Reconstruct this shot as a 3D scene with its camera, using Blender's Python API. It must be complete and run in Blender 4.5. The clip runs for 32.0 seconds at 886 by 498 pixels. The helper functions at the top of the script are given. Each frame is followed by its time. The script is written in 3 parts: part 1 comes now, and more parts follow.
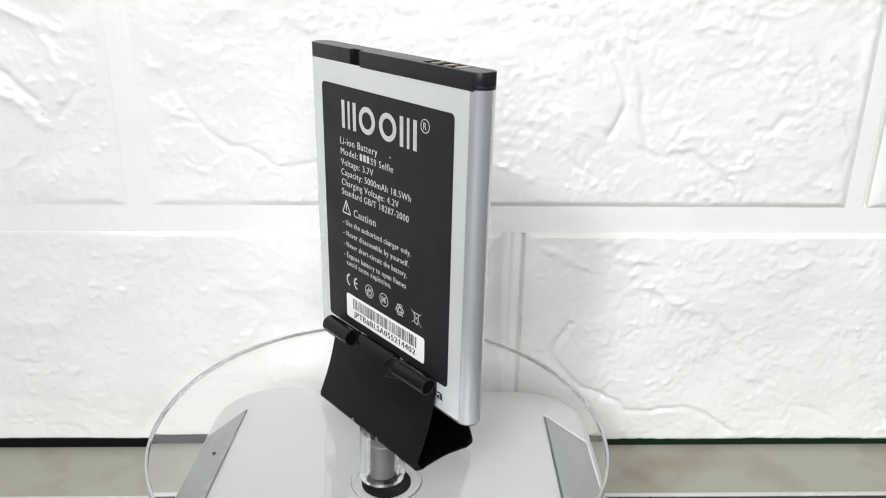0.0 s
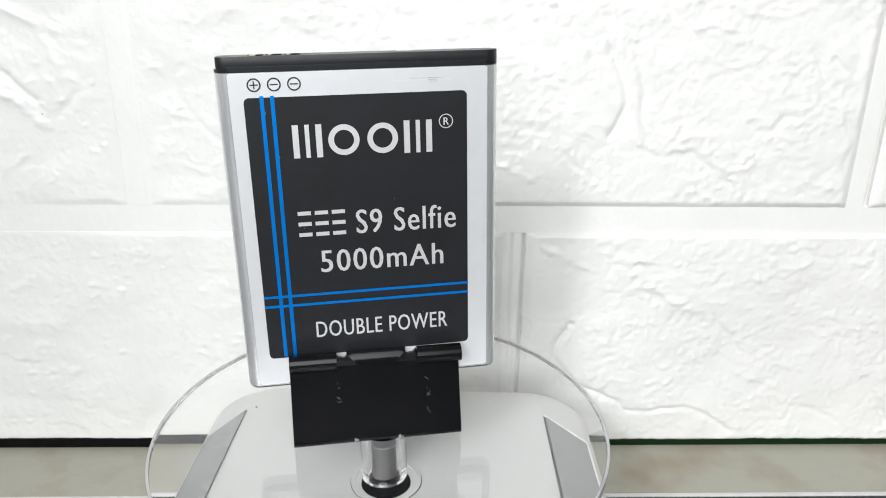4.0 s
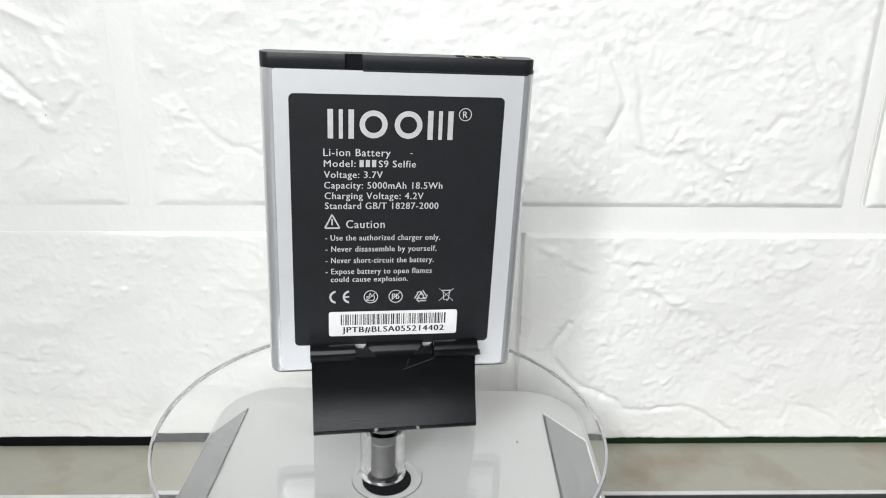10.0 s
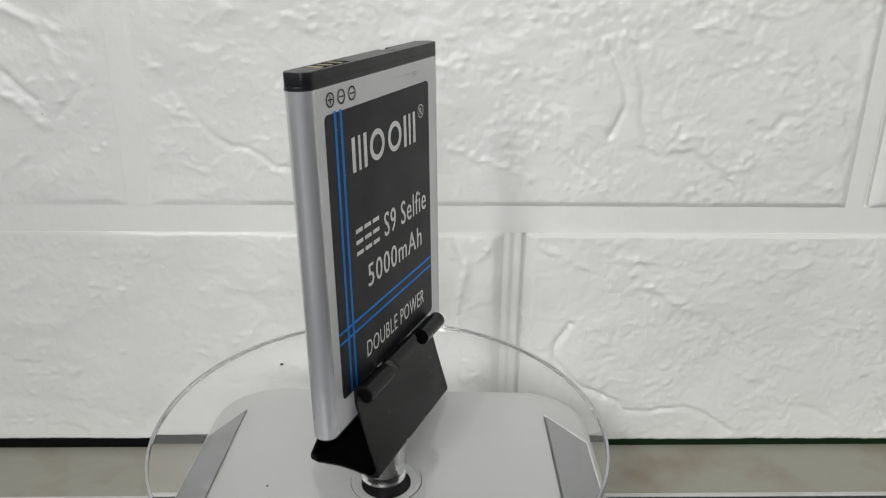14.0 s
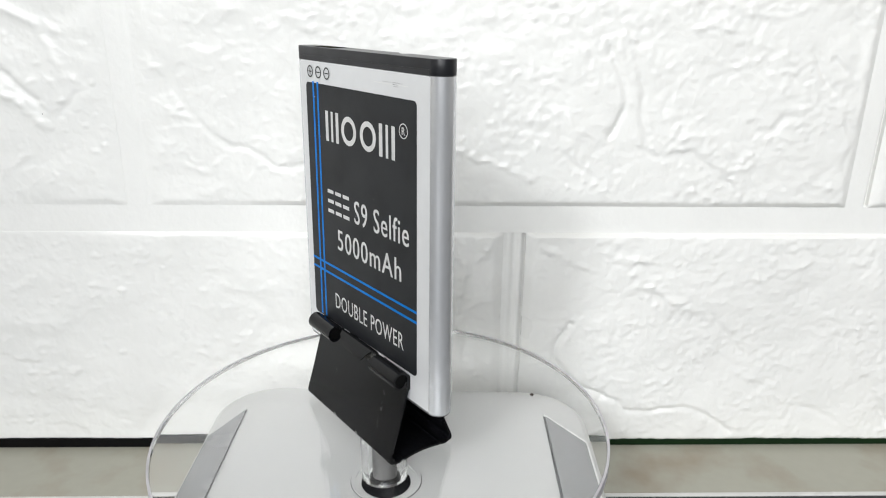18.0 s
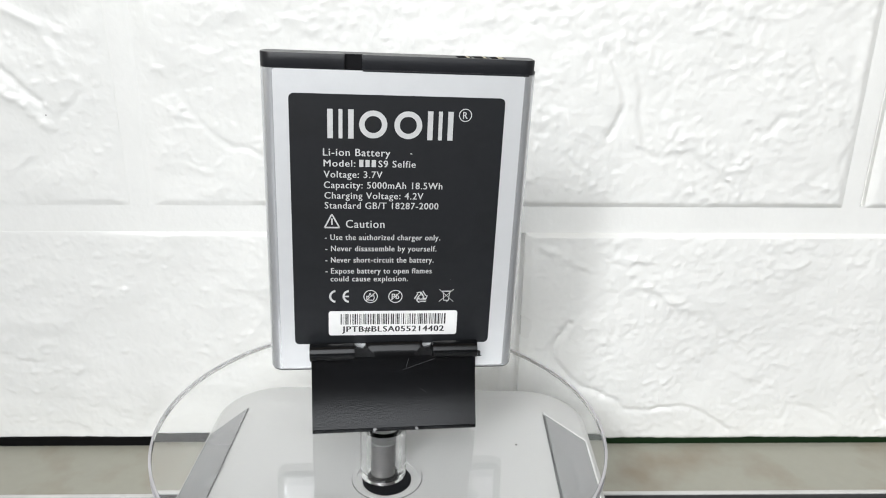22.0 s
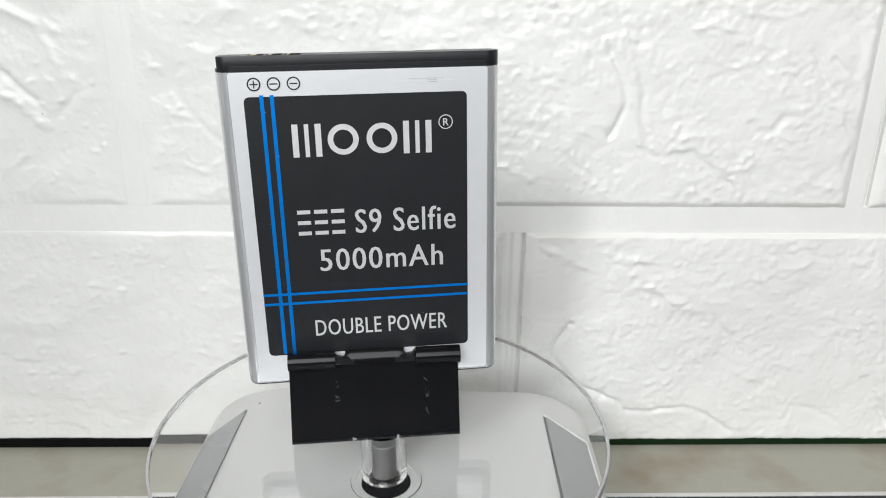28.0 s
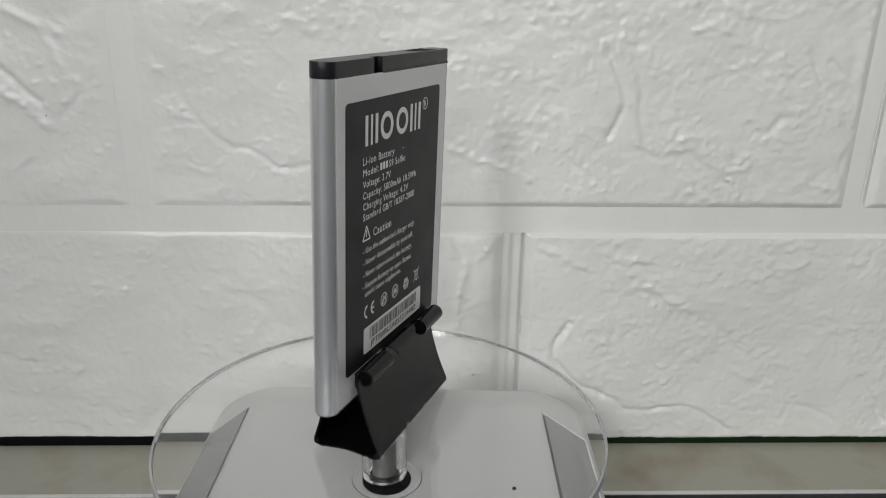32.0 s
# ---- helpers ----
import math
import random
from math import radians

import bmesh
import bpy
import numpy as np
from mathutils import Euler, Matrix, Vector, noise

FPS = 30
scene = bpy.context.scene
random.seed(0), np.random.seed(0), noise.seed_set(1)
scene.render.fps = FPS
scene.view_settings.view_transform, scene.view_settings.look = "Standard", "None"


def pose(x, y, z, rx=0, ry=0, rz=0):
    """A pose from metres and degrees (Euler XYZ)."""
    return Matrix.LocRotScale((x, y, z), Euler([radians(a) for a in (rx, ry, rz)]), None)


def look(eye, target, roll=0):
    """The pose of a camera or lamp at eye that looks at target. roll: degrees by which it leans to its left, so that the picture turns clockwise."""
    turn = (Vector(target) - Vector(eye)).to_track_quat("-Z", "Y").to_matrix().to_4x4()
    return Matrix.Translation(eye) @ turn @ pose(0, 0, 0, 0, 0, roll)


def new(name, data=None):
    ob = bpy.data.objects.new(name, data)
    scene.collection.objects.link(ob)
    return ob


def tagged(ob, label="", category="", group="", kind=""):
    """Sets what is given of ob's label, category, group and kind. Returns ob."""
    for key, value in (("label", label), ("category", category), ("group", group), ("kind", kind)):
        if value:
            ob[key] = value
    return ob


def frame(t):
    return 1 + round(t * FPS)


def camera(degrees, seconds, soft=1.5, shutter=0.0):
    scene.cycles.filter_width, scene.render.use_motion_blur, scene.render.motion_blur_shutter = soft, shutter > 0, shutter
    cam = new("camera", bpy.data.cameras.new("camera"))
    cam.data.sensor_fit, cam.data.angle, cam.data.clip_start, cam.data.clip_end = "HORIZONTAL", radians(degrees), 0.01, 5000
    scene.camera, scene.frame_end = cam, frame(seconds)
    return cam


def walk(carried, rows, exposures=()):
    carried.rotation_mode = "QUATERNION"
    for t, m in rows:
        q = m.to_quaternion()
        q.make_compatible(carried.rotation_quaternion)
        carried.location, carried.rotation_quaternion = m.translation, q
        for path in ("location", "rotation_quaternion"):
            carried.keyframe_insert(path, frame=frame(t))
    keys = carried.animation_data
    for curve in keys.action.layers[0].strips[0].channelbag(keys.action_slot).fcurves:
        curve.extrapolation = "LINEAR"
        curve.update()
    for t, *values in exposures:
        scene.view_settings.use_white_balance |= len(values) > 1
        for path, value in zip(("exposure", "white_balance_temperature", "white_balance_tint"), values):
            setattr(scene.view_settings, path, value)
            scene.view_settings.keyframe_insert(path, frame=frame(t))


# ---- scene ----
cam = camera(62.14, 32.0, soft=1.0)
cam.data.dof.use_dof, cam.data.dof.focus_distance, cam.data.dof.aperture_fstop = True, 0.136, 50.0    # a phone close to a small thing: the wall is soft

# All lengths in millimetres are turned to metres by MM. The turntable's axis is x = y = 0, the table top z = 0.
MM = 0.001
LIFT = 86.0
EYE = (0.0, -128.87, 45.11 + LIFT)
AIM = pose(0, 0, 0, 0, 0, -5.02) @ pose(0, 0, 0, 69.96, 0, 0) @ pose(0, 0, 0, 0, 0, 0.96)


def eye_at(push):
    """The camera, pushed forward by so many millimetres along its view."""
    return Matrix.Translation(Vector(EYE) * MM) @ AIM @ Matrix.Translation((0, 0, -push * MM))


# the hand-held phone creeps a millimetre to and fro as it refocuses
PUSH = ((0, 0.35), (1.1, 0.6), (2.4, 0.6), (5.0, 0.5), (6.0, 0.3), (7.0, 0.3), (7.6, -1.2), (9.8, -1.2), (10.4, -0.4), (11.5, -0.3),
        (12.0, 0.45), (14.4, 0.5), (17.8, 0.4), (19.0, 0.3), (19.5, -1.15), (21.8, -1.15), (22.5, -0.95), (23.6, -0.4), (24.0, 0.5),
        (28.0, 0.45), (30.0, 0.35), (31.0, 0.2), (31.4, -1.3), (32.0, -1.32))
EXPOSURES = ((0, 0.06), (0.5, -0.07), (1, -0.55), (1.5, -0.7), (2, -0.77), (2.5, -0.55), (3, -0.08), (4, 0.12), (5.5, 0.09), (6, -0.01), (6.5, -0.16), (7, -0.69), (7.5, -0.84), (8, -0.84), (8.5, -0.54), (9, -0.09), (10, 0.05), (11, 0.03), (12, 0.02), (12.5, -0.06), (13, -0.62), (13.5, -0.69), (14, -0.64), (14.5, -0.44), (15.5, 0.0), (17, 0.05), (18, 0.02), (18.5, -0.27), (19, -0.65), (19.5, -0.8), (20, -0.72), (20.5, -0.5), (21, -0.11), (22, 0.04), (23, 0.04), (24, 0.02), (24.5, -0.09), (25, -0.65), (25.5, -0.77), (26, -0.77), (27, -0.12), (28, -0.1), (29, -0.09), (30, -0.07), (30.5, -0.38), (31, -0.76), (31.5, -0.85), (32, -0.87))
walk(cam, [(t, eye_at(p)) for t, p in PUSH], [(t, e, 6500 + 160 * max(0.0, 0.1 - e), 10) for t, e in EXPOSURES])

# ---- world and light ----
SUN_AZ, SUN_EL = 31.0, 31.0    # the light comes from behind the camera, to its left
world = bpy.data.worlds.new("daylight")
scene.world = world
world.use_nodes = True
wn = world.node_tree
sky = wn.nodes.new("ShaderNodeTexSky")
sky.sky_type, sky.sun_disc = "NISHITA", False
sky.sun_elevation, sky.sun_rotation = radians(SUN_EL), radians(180 + SUN_AZ)
wn.links.new(sky.outputs[0], wn.nodes["Background"].inputs[0])
wn.nodes["Background"].inputs[1].default_value = 0.1

sun = new("sun", bpy.data.lights.new("sun", "SUN"))
sun.data.energy, sun.data.angle, sun.data.color = 0.88, radians(7), (0.94, 0.97, 1.0)
ray_dir = Vector((math.sin(radians(SUN_AZ)) * math.cos(radians(SUN_EL)), math.cos(radians(SUN_AZ)) * math.cos(radians(SUN_EL)), -math.sin(radians(SUN_EL))))
sun.matrix_world = look(-ray_dir * 4, (0, 0, 0.1))

ROOM_W, ROOM_E, ROOM_S, ROOM_TOP, ROOM_FLOOR = -0.9, 0.9, -0.75, 1.5, -0.75
WIN = (-0.58, 0.18, 0.2, 1.3)    # an unseen window, added behind the camera: x from, x to, z from, z to
# area lamp added in that opening as the soft main light
window_light = new("window_light", bpy.data.lights.new("window_light", "AREA"))
window_light.data.shape, window_light.data.size, window_light.data.size_y = "RECTANGLE", WIN[1] - WIN[0], WIN[3] - WIN[2]
window_light.data.energy, window_light.data.color = 12.6, (0.97, 0.99, 1.0)
window_light.matrix_world = look(((WIN[0] + WIN[1]) / 2, ROOM_S - 0.02, (WIN[2] + WIN[3]) / 2), ((WIN[0] + WIN[1]) / 2, 0, (WIN[2] + WIN[3]) / 2))


# ---- materials ----
def mat(name, color, rough=0.5, metal=0.0, vary=0.08, scale=200.0, bump=0.0, bump_scale=800.0, second=None, spec=0.5, coat=0.0, mask=(0.45, 0.7), rough_vary=0.1):
    m = bpy.data.materials.new(name)
    m.use_nodes = True
    nt = m.node_tree
    p = nt.nodes["Principled BSDF"]
    p.inputs["Roughness"].default_value, p.inputs["Metallic"].default_value = rough, metal
    p.inputs["Specular IOR Level"].default_value, p.inputs["Coat Weight"].default_value = spec, coat
    co = nt.nodes.new("ShaderNodeTexCoord")
    big, fine = nt.nodes.new("ShaderNodeTexNoise"), nt.nodes.new("ShaderNodeTexNoise")
    for n, s in ((big, scale), (fine, scale * 9)):
        n.inputs["Scale"].default_value, n.inputs["Detail"].default_value = s, 4
        nt.links.new(co.outputs["Object"], n.inputs["Vector"])
    ramp = nt.nodes.new("ShaderNodeMapRange")
    ramp.inputs["From Min"].default_value, ramp.inputs["From Max"].default_value = mask
    nt.links.new(big.outputs["Fac"], ramp.inputs["Value"])
    mix = nt.nodes.new("ShaderNodeMix")
    mix.data_type = "RGBA"
    other = second or tuple(c * (1 - vary * 2) for c in color)
    mix.inputs["A"].default_value, mix.inputs["B"].default_value = (*color, 1), (*other, 1)
    nt.links.new(ramp.outputs["Result"], mix.inputs["Factor"])
    tone = nt.nodes.new("ShaderNodeMix")
    tone.data_type, tone.blend_type = "RGBA", "MULTIPLY"
    grey = nt.nodes.new("ShaderNodeMapRange")
    grey.inputs["To Min"].default_value, grey.inputs["To Max"].default_value = 1 - vary, 1 + vary
    nt.links.new(fine.outputs["Fac"], grey.inputs["Value"])
    tone.inputs["Factor"].default_value = 1
    nt.links.new(mix.outputs["Result"], tone.inputs["A"])
    nt.links.new(grey.outputs["Result"], tone.inputs["B"])
    nt.links.new(tone.outputs["Result"], p.inputs["Base Color"])
    rr = nt.nodes.new("ShaderNodeMapRange")
    rr.inputs["To Min"].default_value, rr.inputs["To Max"].default_value = max(0.0, rough - rough_vary), min(1, rough + rough_vary)
    nt.links.new(big.outputs["Fac"], rr.inputs["Value"])
    nt.links.new(rr.outputs["Result"], p.inputs["Roughness"])
    if bump:
        bn, bp = nt.nodes.new("ShaderNodeTexNoise"), nt.nodes.new("ShaderNodeBump")
        bn.inputs["Scale"].default_value, bn.inputs["Detail"].default_value = bump_scale, 5
        nt.links.new(co.outputs["Object"], bn.inputs["Vector"])
        nt.links.new(bn.outputs["Fac"], bp.inputs["Height"])
        bp.inputs["Strength"].default_value, bp.inputs["Distance"].default_value = bump, 0.0005
        nt.links.new(bp.outputs["Normal"], p.inputs["Normal"])
    return m


def glass(name, color=(1, 1, 1), rough=0.0, ior=1.49):
    m = bpy.data.materials.new(name)
    m.use_nodes = True
    p = m.node_tree.nodes["Principled BSDF"]
    p.inputs["Base Color"].default_value = (*color, 1)
    p.inputs["Transmission Weight"].default_value, p.inputs["Roughness"].default_value, p.inputs["IOR"].default_value = 1, rough, ior
    return m


FOAM = mat("white_foam", (0.80, 0.80, 0.775), 0.31, vary=0.02, scale=40, rough_vary=0.12)


def pimpled(m):
    """Small glossy pimples and fine grain pressed into the foam's skin."""
    nt = m.node_tree
    p = nt.nodes["Principled BSDF"]
    co, spots, grain, pick, add, b = (nt.nodes.new("ShaderNode" + k) for k in ("TexCoord", "TexNoise", "TexNoise", "MapRange", "Math", "Bump"))
    spots.inputs["Scale"].default_value, spots.inputs["Detail"].default_value = 420, 1
    grain.inputs["Scale"].default_value, grain.inputs["Detail"].default_value = 470, 0.8
    pick.inputs["From Min"].default_value, pick.inputs["From Max"].default_value, pick.inputs["To Max"].default_value = 0.5, 0.85, 0.9
    add.operation, add.inputs[2].default_value = "MULTIPLY_ADD", 0.0
    add.inputs[1].default_value = 1.0
    for n in (spots, grain):
        nt.links.new(co.outputs["Object"], n.inputs["Vector"])
    nt.links.new(spots.outputs["Fac"], pick.inputs["Value"])
    nt.links.new(grain.outputs["Fac"], add.inputs[0])
    nt.links.new(pick.outputs["Result"], add.inputs[2])
    b.inputs["Strength"].default_value, b.inputs["Distance"].default_value = 0.2, 0.0005
    nt.links.new(add.outputs[0], b.inputs["Height"])
    nt.links.new(b.outputs["Normal"], p.inputs["Normal"])


pimpled(FOAM)
JOINT = mat("white_foam_joint", (0.80, 0.80, 0.775), 0.42, vary=0.02, scale=40, bump=0.25, bump_scale=500)
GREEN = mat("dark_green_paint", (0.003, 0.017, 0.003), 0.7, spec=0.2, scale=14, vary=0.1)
# near-black that paints the shade in the gap at the wall's foot
GAPSHADE = mat("black_gap_shade", (0.004, 0.004, 0.004), 0.9, spec=0.1)
MARBLE = mat("marble_sill", (0.345, 0.34, 0.285), 0.4, vary=0.05, scale=38, second=(0.24, 0.19, 0.13), mask=(0.5, 0.8))
SILLEDGE = mat("pale_sill_edge", (0.62, 0.62, 0.6), 0.3, vary=0.05, scale=100)
TABLE_SILLSHADE = mat("dark_table_and_sill_shade", (0.045, 0.045, 0.045), 0.55, vary=0.15, scale=60, bump=0.3)
# tones of the unseen room, set for the bounce and reflections they give
ROOMWALL = mat("room_plaster", (0.46, 0.39, 0.3), 0.8, vary=0.04, scale=3)
ROOMPALE = mat("pale_plaster", (0.78, 0.76, 0.71), 0.8, vary=0.03, scale=3)
ROOMMID = mat("grey_plaster", (0.28, 0.23, 0.17), 0.8, vary=0.05, scale=3)
ROOMDARK = mat("dark_room_wall", (0.10, 0.10, 0.10), 0.8, vary=0.1, scale=3)
ROOMFLOOR = mat("room_floor", (0.42, 0.35, 0.27), 0.5, vary=0.08, scale=4)
ALU = mat("satin_aluminium", (0.72, 0.735, 0.755), 0.38, metal=0.68, vary=0.03, scale=60, bump=0.06, bump_scale=1500, rough_vary=0.05)


def brushed(m, along, across, low, high):
    """Fine drawn streaks along z, in the roughness and a little in the tone."""
    nt = m.node_tree
    p = nt.nodes["Principled BSDF"]
    co, mp, n, r = (nt.nodes.new("ShaderNode" + k) for k in ("TexCoord", "Mapping", "TexNoise", "MapRange"))
    mp.inputs["Scale"].default_value = (across * 0.2, across, along)
    n.inputs["Scale"].default_value, n.inputs["Detail"].default_value = 1.0, 3
    r.inputs["From Min"].default_value, r.inputs["From Max"].default_value = 0.3, 0.7
    r.inputs["To Min"].default_value, r.inputs["To Max"].default_value = low, high
    b = nt.nodes.new("ShaderNodeBump")
    b.inputs["Strength"].default_value, b.inputs["Distance"].default_value = 0.02, 0.0003
    nt.links.new(co.outputs["Object"], mp.inputs["Vector"])
    nt.links.new(mp.outputs["Vector"], n.inputs["Vector"])
    nt.links.new(n.outputs["Fac"], r.inputs["Value"])
    nt.links.new(r.outputs["Result"], p.inputs["Roughness"])
    nt.links.new(n.outputs["Fac"], b.inputs["Height"])
    nt.links.new(b.outputs["Normal"], p.inputs["Normal"])


brushed(ALU, 3, 700, 0.24, 0.265)
CAP = mat("black_cap_plastic", (0.014, 0.0145, 0.017), 0.34, spec=0.34, vary=0.15, scale=300, bump=0.03, bump_scale=5000)
STICKER = mat("black_sticker", (0.012, 0.013, 0.015), 0.46, vary=0.12, scale=120, bump=0.06, bump_scale=4000, spec=0.3)
WRAP = mat("silver_wrap", (0.72, 0.73, 0.74), 0.42, metal=0.4, vary=0.03, scale=50, bump=0.05, bump_scale=1500, rough_vary=0.06)
PRINT = mat("silver_print", (0.78, 0.785, 0.78), 0.42, metal=0.6, vary=0.05, scale=500)
BLUE = mat("blue_print", (0.0005, 0.225, 0.74), 0.42, spec=0.15, metal=0.66, vary=0.05, scale=300)
DARKPRINT = mat("black_print", (0.015, 0.015, 0.016), 0.5)
PAPER = mat("white_label_paper", (0.78, 0.78, 0.77), 0.5, vary=0.03, scale=300)
GOLD = mat("gold_contact", (0.52, 0.43, 0.24), 0.3, metal=1.0, vary=0.05, scale=600)
SLOT = mat("slot_black", (0.003, 0.003, 0.003), 0.8, spec=0.05)
CLIP = mat("black_enamel", (0.004, 0.0042, 0.005), 0.2, vary=0.3, scale=90, bump=0.045, bump_scale=2600, rough_vary=0.05, spec=0.3)
SCUFF = mat("bare_steel", (0.30, 0.30, 0.30), 0.4, metal=0.8, scale=900)
ACRYLIC = glass("clear_acrylic", (0.985, 0.99, 0.99))
RIM = mat("sawn_acrylic", (0.66, 0.65, 0.67), 0.35, vary=0.1, scale=150, bump=0.2, bump_scale=900)
RIM.node_tree.nodes["Principled BSDF"].inputs["Transmission Weight"].default_value = 0.55
STEEL = mat("steel_shaft", (0.11, 0.105, 0.105), 0.5, metal=0.6, vary=0.15, scale=400)
GREYPRINT = mat("grey_stamp", (0.42, 0.42, 0.42), 0.5, vary=0.1, scale=900)
FAINT = mat("rubbed_enamel", (0.05, 0.05, 0.052), 0.5, scale=900)
WHITEPLASTIC = mat("white_plastic", (0.43, 0.43, 0.418), 0.42, vary=0.004, scale=25, mask=(0.2, 0.9), rough_vary=0.02)
SOLAR = mat("grey_solar_cell", (0.20, 0.20, 0.202), 0.25, vary=0.05, scale=120, rough_vary=0.1)
SOLAREDGE = mat("dark_cell_edge", (0.03, 0.03, 0.032), 0.5)
HUBNOTCHBLACK = mat("black_bearing_notch_shade", (0.006, 0.006, 0.007), 0.45, spec=0.12)
CRUMB = mat("dark_crumb", (0.03, 0.02, 0.015), 0.8)


# ---- mesh helpers ----
def mesh_of(bm, name, material, smooth=False):
    me = bpy.data.meshes.new(name)
    bm.normal_update()
    bm.to_mesh(me)
    bm.free()
    me.materials.append(material)
    if smooth:
        me.set_sharp_from_angle(angle=radians(35))
        for f in me.polygons:
            f.use_smooth = len(f.vertices) <= 8
    return me


def part(name, bm, material, parent, label="", smooth=False):
    ob = new(name, mesh_of(bm, name, material, smooth))
    ob.parent = parent
    return tagged(ob, label)


def box(x0, x1, y0, y1, z0, z1, bevel=0.0, segments=2):
    """A box in millimetres, with rounded edges if asked."""
    bm = bmesh.new()
    bmesh.ops.create_cube(bm, size=1)
    for v in bm.verts:
        v.co = Vector(((x0, x1)[v.co.x > 0], (y0, y1)[v.co.y > 0], (z0, z1)[v.co.z > 0])) * MM
    if bevel:
        bmesh.ops.bevel(bm, geom=bm.edges, offset=bevel * MM, segments=segments, profile=0.5, affect="EDGES")
    return bm


def slab(outline, z0, z1, axis="z", bevel=0.0):
    """A flat plate: an outline in millimetres, from z0 to z1. axis 'y': the outline lies in x, z and the plate from y = z0 to z1."""
    bm = bmesh.new()
    put = (lambda a, b, c: Vector((a, b, c)) * MM) if axis == "z" else (lambda a, b, c: Vector((a, c, b)) * MM)
    low, high = [bm.verts.new(put(a, b, z0)) for a, b in outline], [bm.verts.new(put(a, b, z1)) for a, b in outline]
    bm.faces.new(low), bm.faces.new(high)
    n = len(outline)
    for i in range(n):
        bm.faces.new((low[i], low[(i + 1) % n], high[(i + 1) % n], high[i]))
    bmesh.ops.recalc_face_normals(bm, faces=bm.faces)
    if bevel:
        rim = [e for e in bm.edges if len({f for f in e.link_faces}) == 2 and any(len(f.verts) == n for f in e.link_faces)]
        bmesh.ops.bevel(bm, geom=rim, offset=bevel * MM, segments=2, profile=0.5, affect="EDGES")
    return bm


def rounded(x0, x1, y0, y1, r, steps=6):
    out = []
    for cx, cy, a0 in ((x1 - r, y1 - r, 0), (x0 + r, y1 - r, 90), (x0 + r, y0 + r, 180), (x1 - r, y0 + r, 270)):
        for i in range(steps + 1):
            a = radians(a0 + 90 * i / steps)
            out.append((cx + r * math.cos(a), cy + r * math.sin(a)))
    return out


def ring(r0, r1, z0, z1, n=64, cx=0.0, cy=0.0, a0=0.0, a1=360.0):
    """A tube or washer about z (millimetres), or an arc of one."""
    bm = bmesh.new()
    full = a1 - a0 >= 360
    count = n if full else n + 1
    rows = []
    for i in range(count):
        a = radians(a0 + (a1 - a0) * i / n)
        rows.append([bm.verts.new(Vector((cx + r * math.cos(a), cy + r * math.sin(a), z)) * MM) for r, z in ((r0, z0), (r1, z0), (r1, z1), (r0, z1))])
    for i in range(n):
        p, q = rows[i], rows[(i + 1) % count]
        for k in range(4):
            bm.faces.new((p[k], q[k], q[(k + 1) % 4], p[(k + 1) % 4]))
    if not full:
        bm.faces.new(rows[0]), bm.faces.new(rows[-1][::-1])
    bmesh.ops.recalc_face_normals(bm, faces=bm.faces)
    return bm


def disc(r, z0, z1, n=64, bevel=0.0, cx=0.0, cy=0.0):
    return slab([(cx + r * math.cos(2 * math.pi * i / n), cy + r * math.sin(2 * math.pi * i / n)) for i in range(n)], z0, z1, bevel=bevel)


def move(bm, m):
    bmesh.ops.transform(bm, matrix=m, verts=bm.verts)
    return bm


def to_metres(x, y, z):
    return Vector((x, y, z)) * MM


# ---- the setting: foam brick wall, sill, table and the unseen room that closes the place ----
WALL = pose(0, 0.0587, 0, 0, -0.27, -3.374) @ pose(-0.0004, 0, 0.0007)       # x along the wall, y into it


def bump_curve(points, x, z, width, height, side=0.0):
    """A raised or sunken line in the brick's face, along a few points, with a slope on one side of it."""
    best, sign = 1e9, 1.0
    for (ax, az), (bx, bz) in zip(points, points[1:]):
        dx, dz = bx - ax, bz - az
        k = min(1.0, max(0.0, ((x - ax) * dx + (z - az) * dz) / (dx * dx + dz * dz)))
        px, pz = x - ax - k * dx, z - az - k * dz
        d = math.hypot(px, pz)
        if d < best:
            best, sign = d, 1.0 if dx * pz - dz * px > 0 else -1.0
    if best > width * 5:
        return 0.0
    return height * math.exp(-(best / width) ** 2) + side * sign * math.exp(-best / (width * 2.2)) * min(1.0, best / (width * 1.3))


def smooth(points, steps=5):
    """A rounded line through a few points, with a little waver."""
    pts = [Vector((p[0], p[1])) for p in points]
    ends = [2 * pts[0] - pts[1]] + pts + [2 * pts[-1] - pts[-2]]
    out = []
    for a, b, c, d in zip(ends, ends[1:], ends[2:], ends[3:]):
        for i in range(steps):
            k = i / steps
            out.append(0.5 * (2 * b + (c - a) * k + (2 * a - 5 * b + 4 * c - d) * k * k + (3 * b - a - 3 * c + d) * k ** 3))
    out.append(pts[-1])
    return [(p.x + 0.5 * noise.noise(Vector((p.x, p.y, 0)) * 0.3), p.y + 0.5 * noise.noise(Vector((p.x, p.y, 7)) * 0.3)) for p in out]


FOLDS = []


def fold(points, width, height, side):
    """A fold pressed into the bricks: places along the wall (x, z), its width, its height and the step beside it."""
    xs, zs = [p[0] for p in points], [p[1] for p in points]
    FOLDS.append((smooth(points), width, height, side, min(xs) - 5 * width, max(xs) + 5 * width, min(zs) - 5 * width, max(zs) + 5 * width))


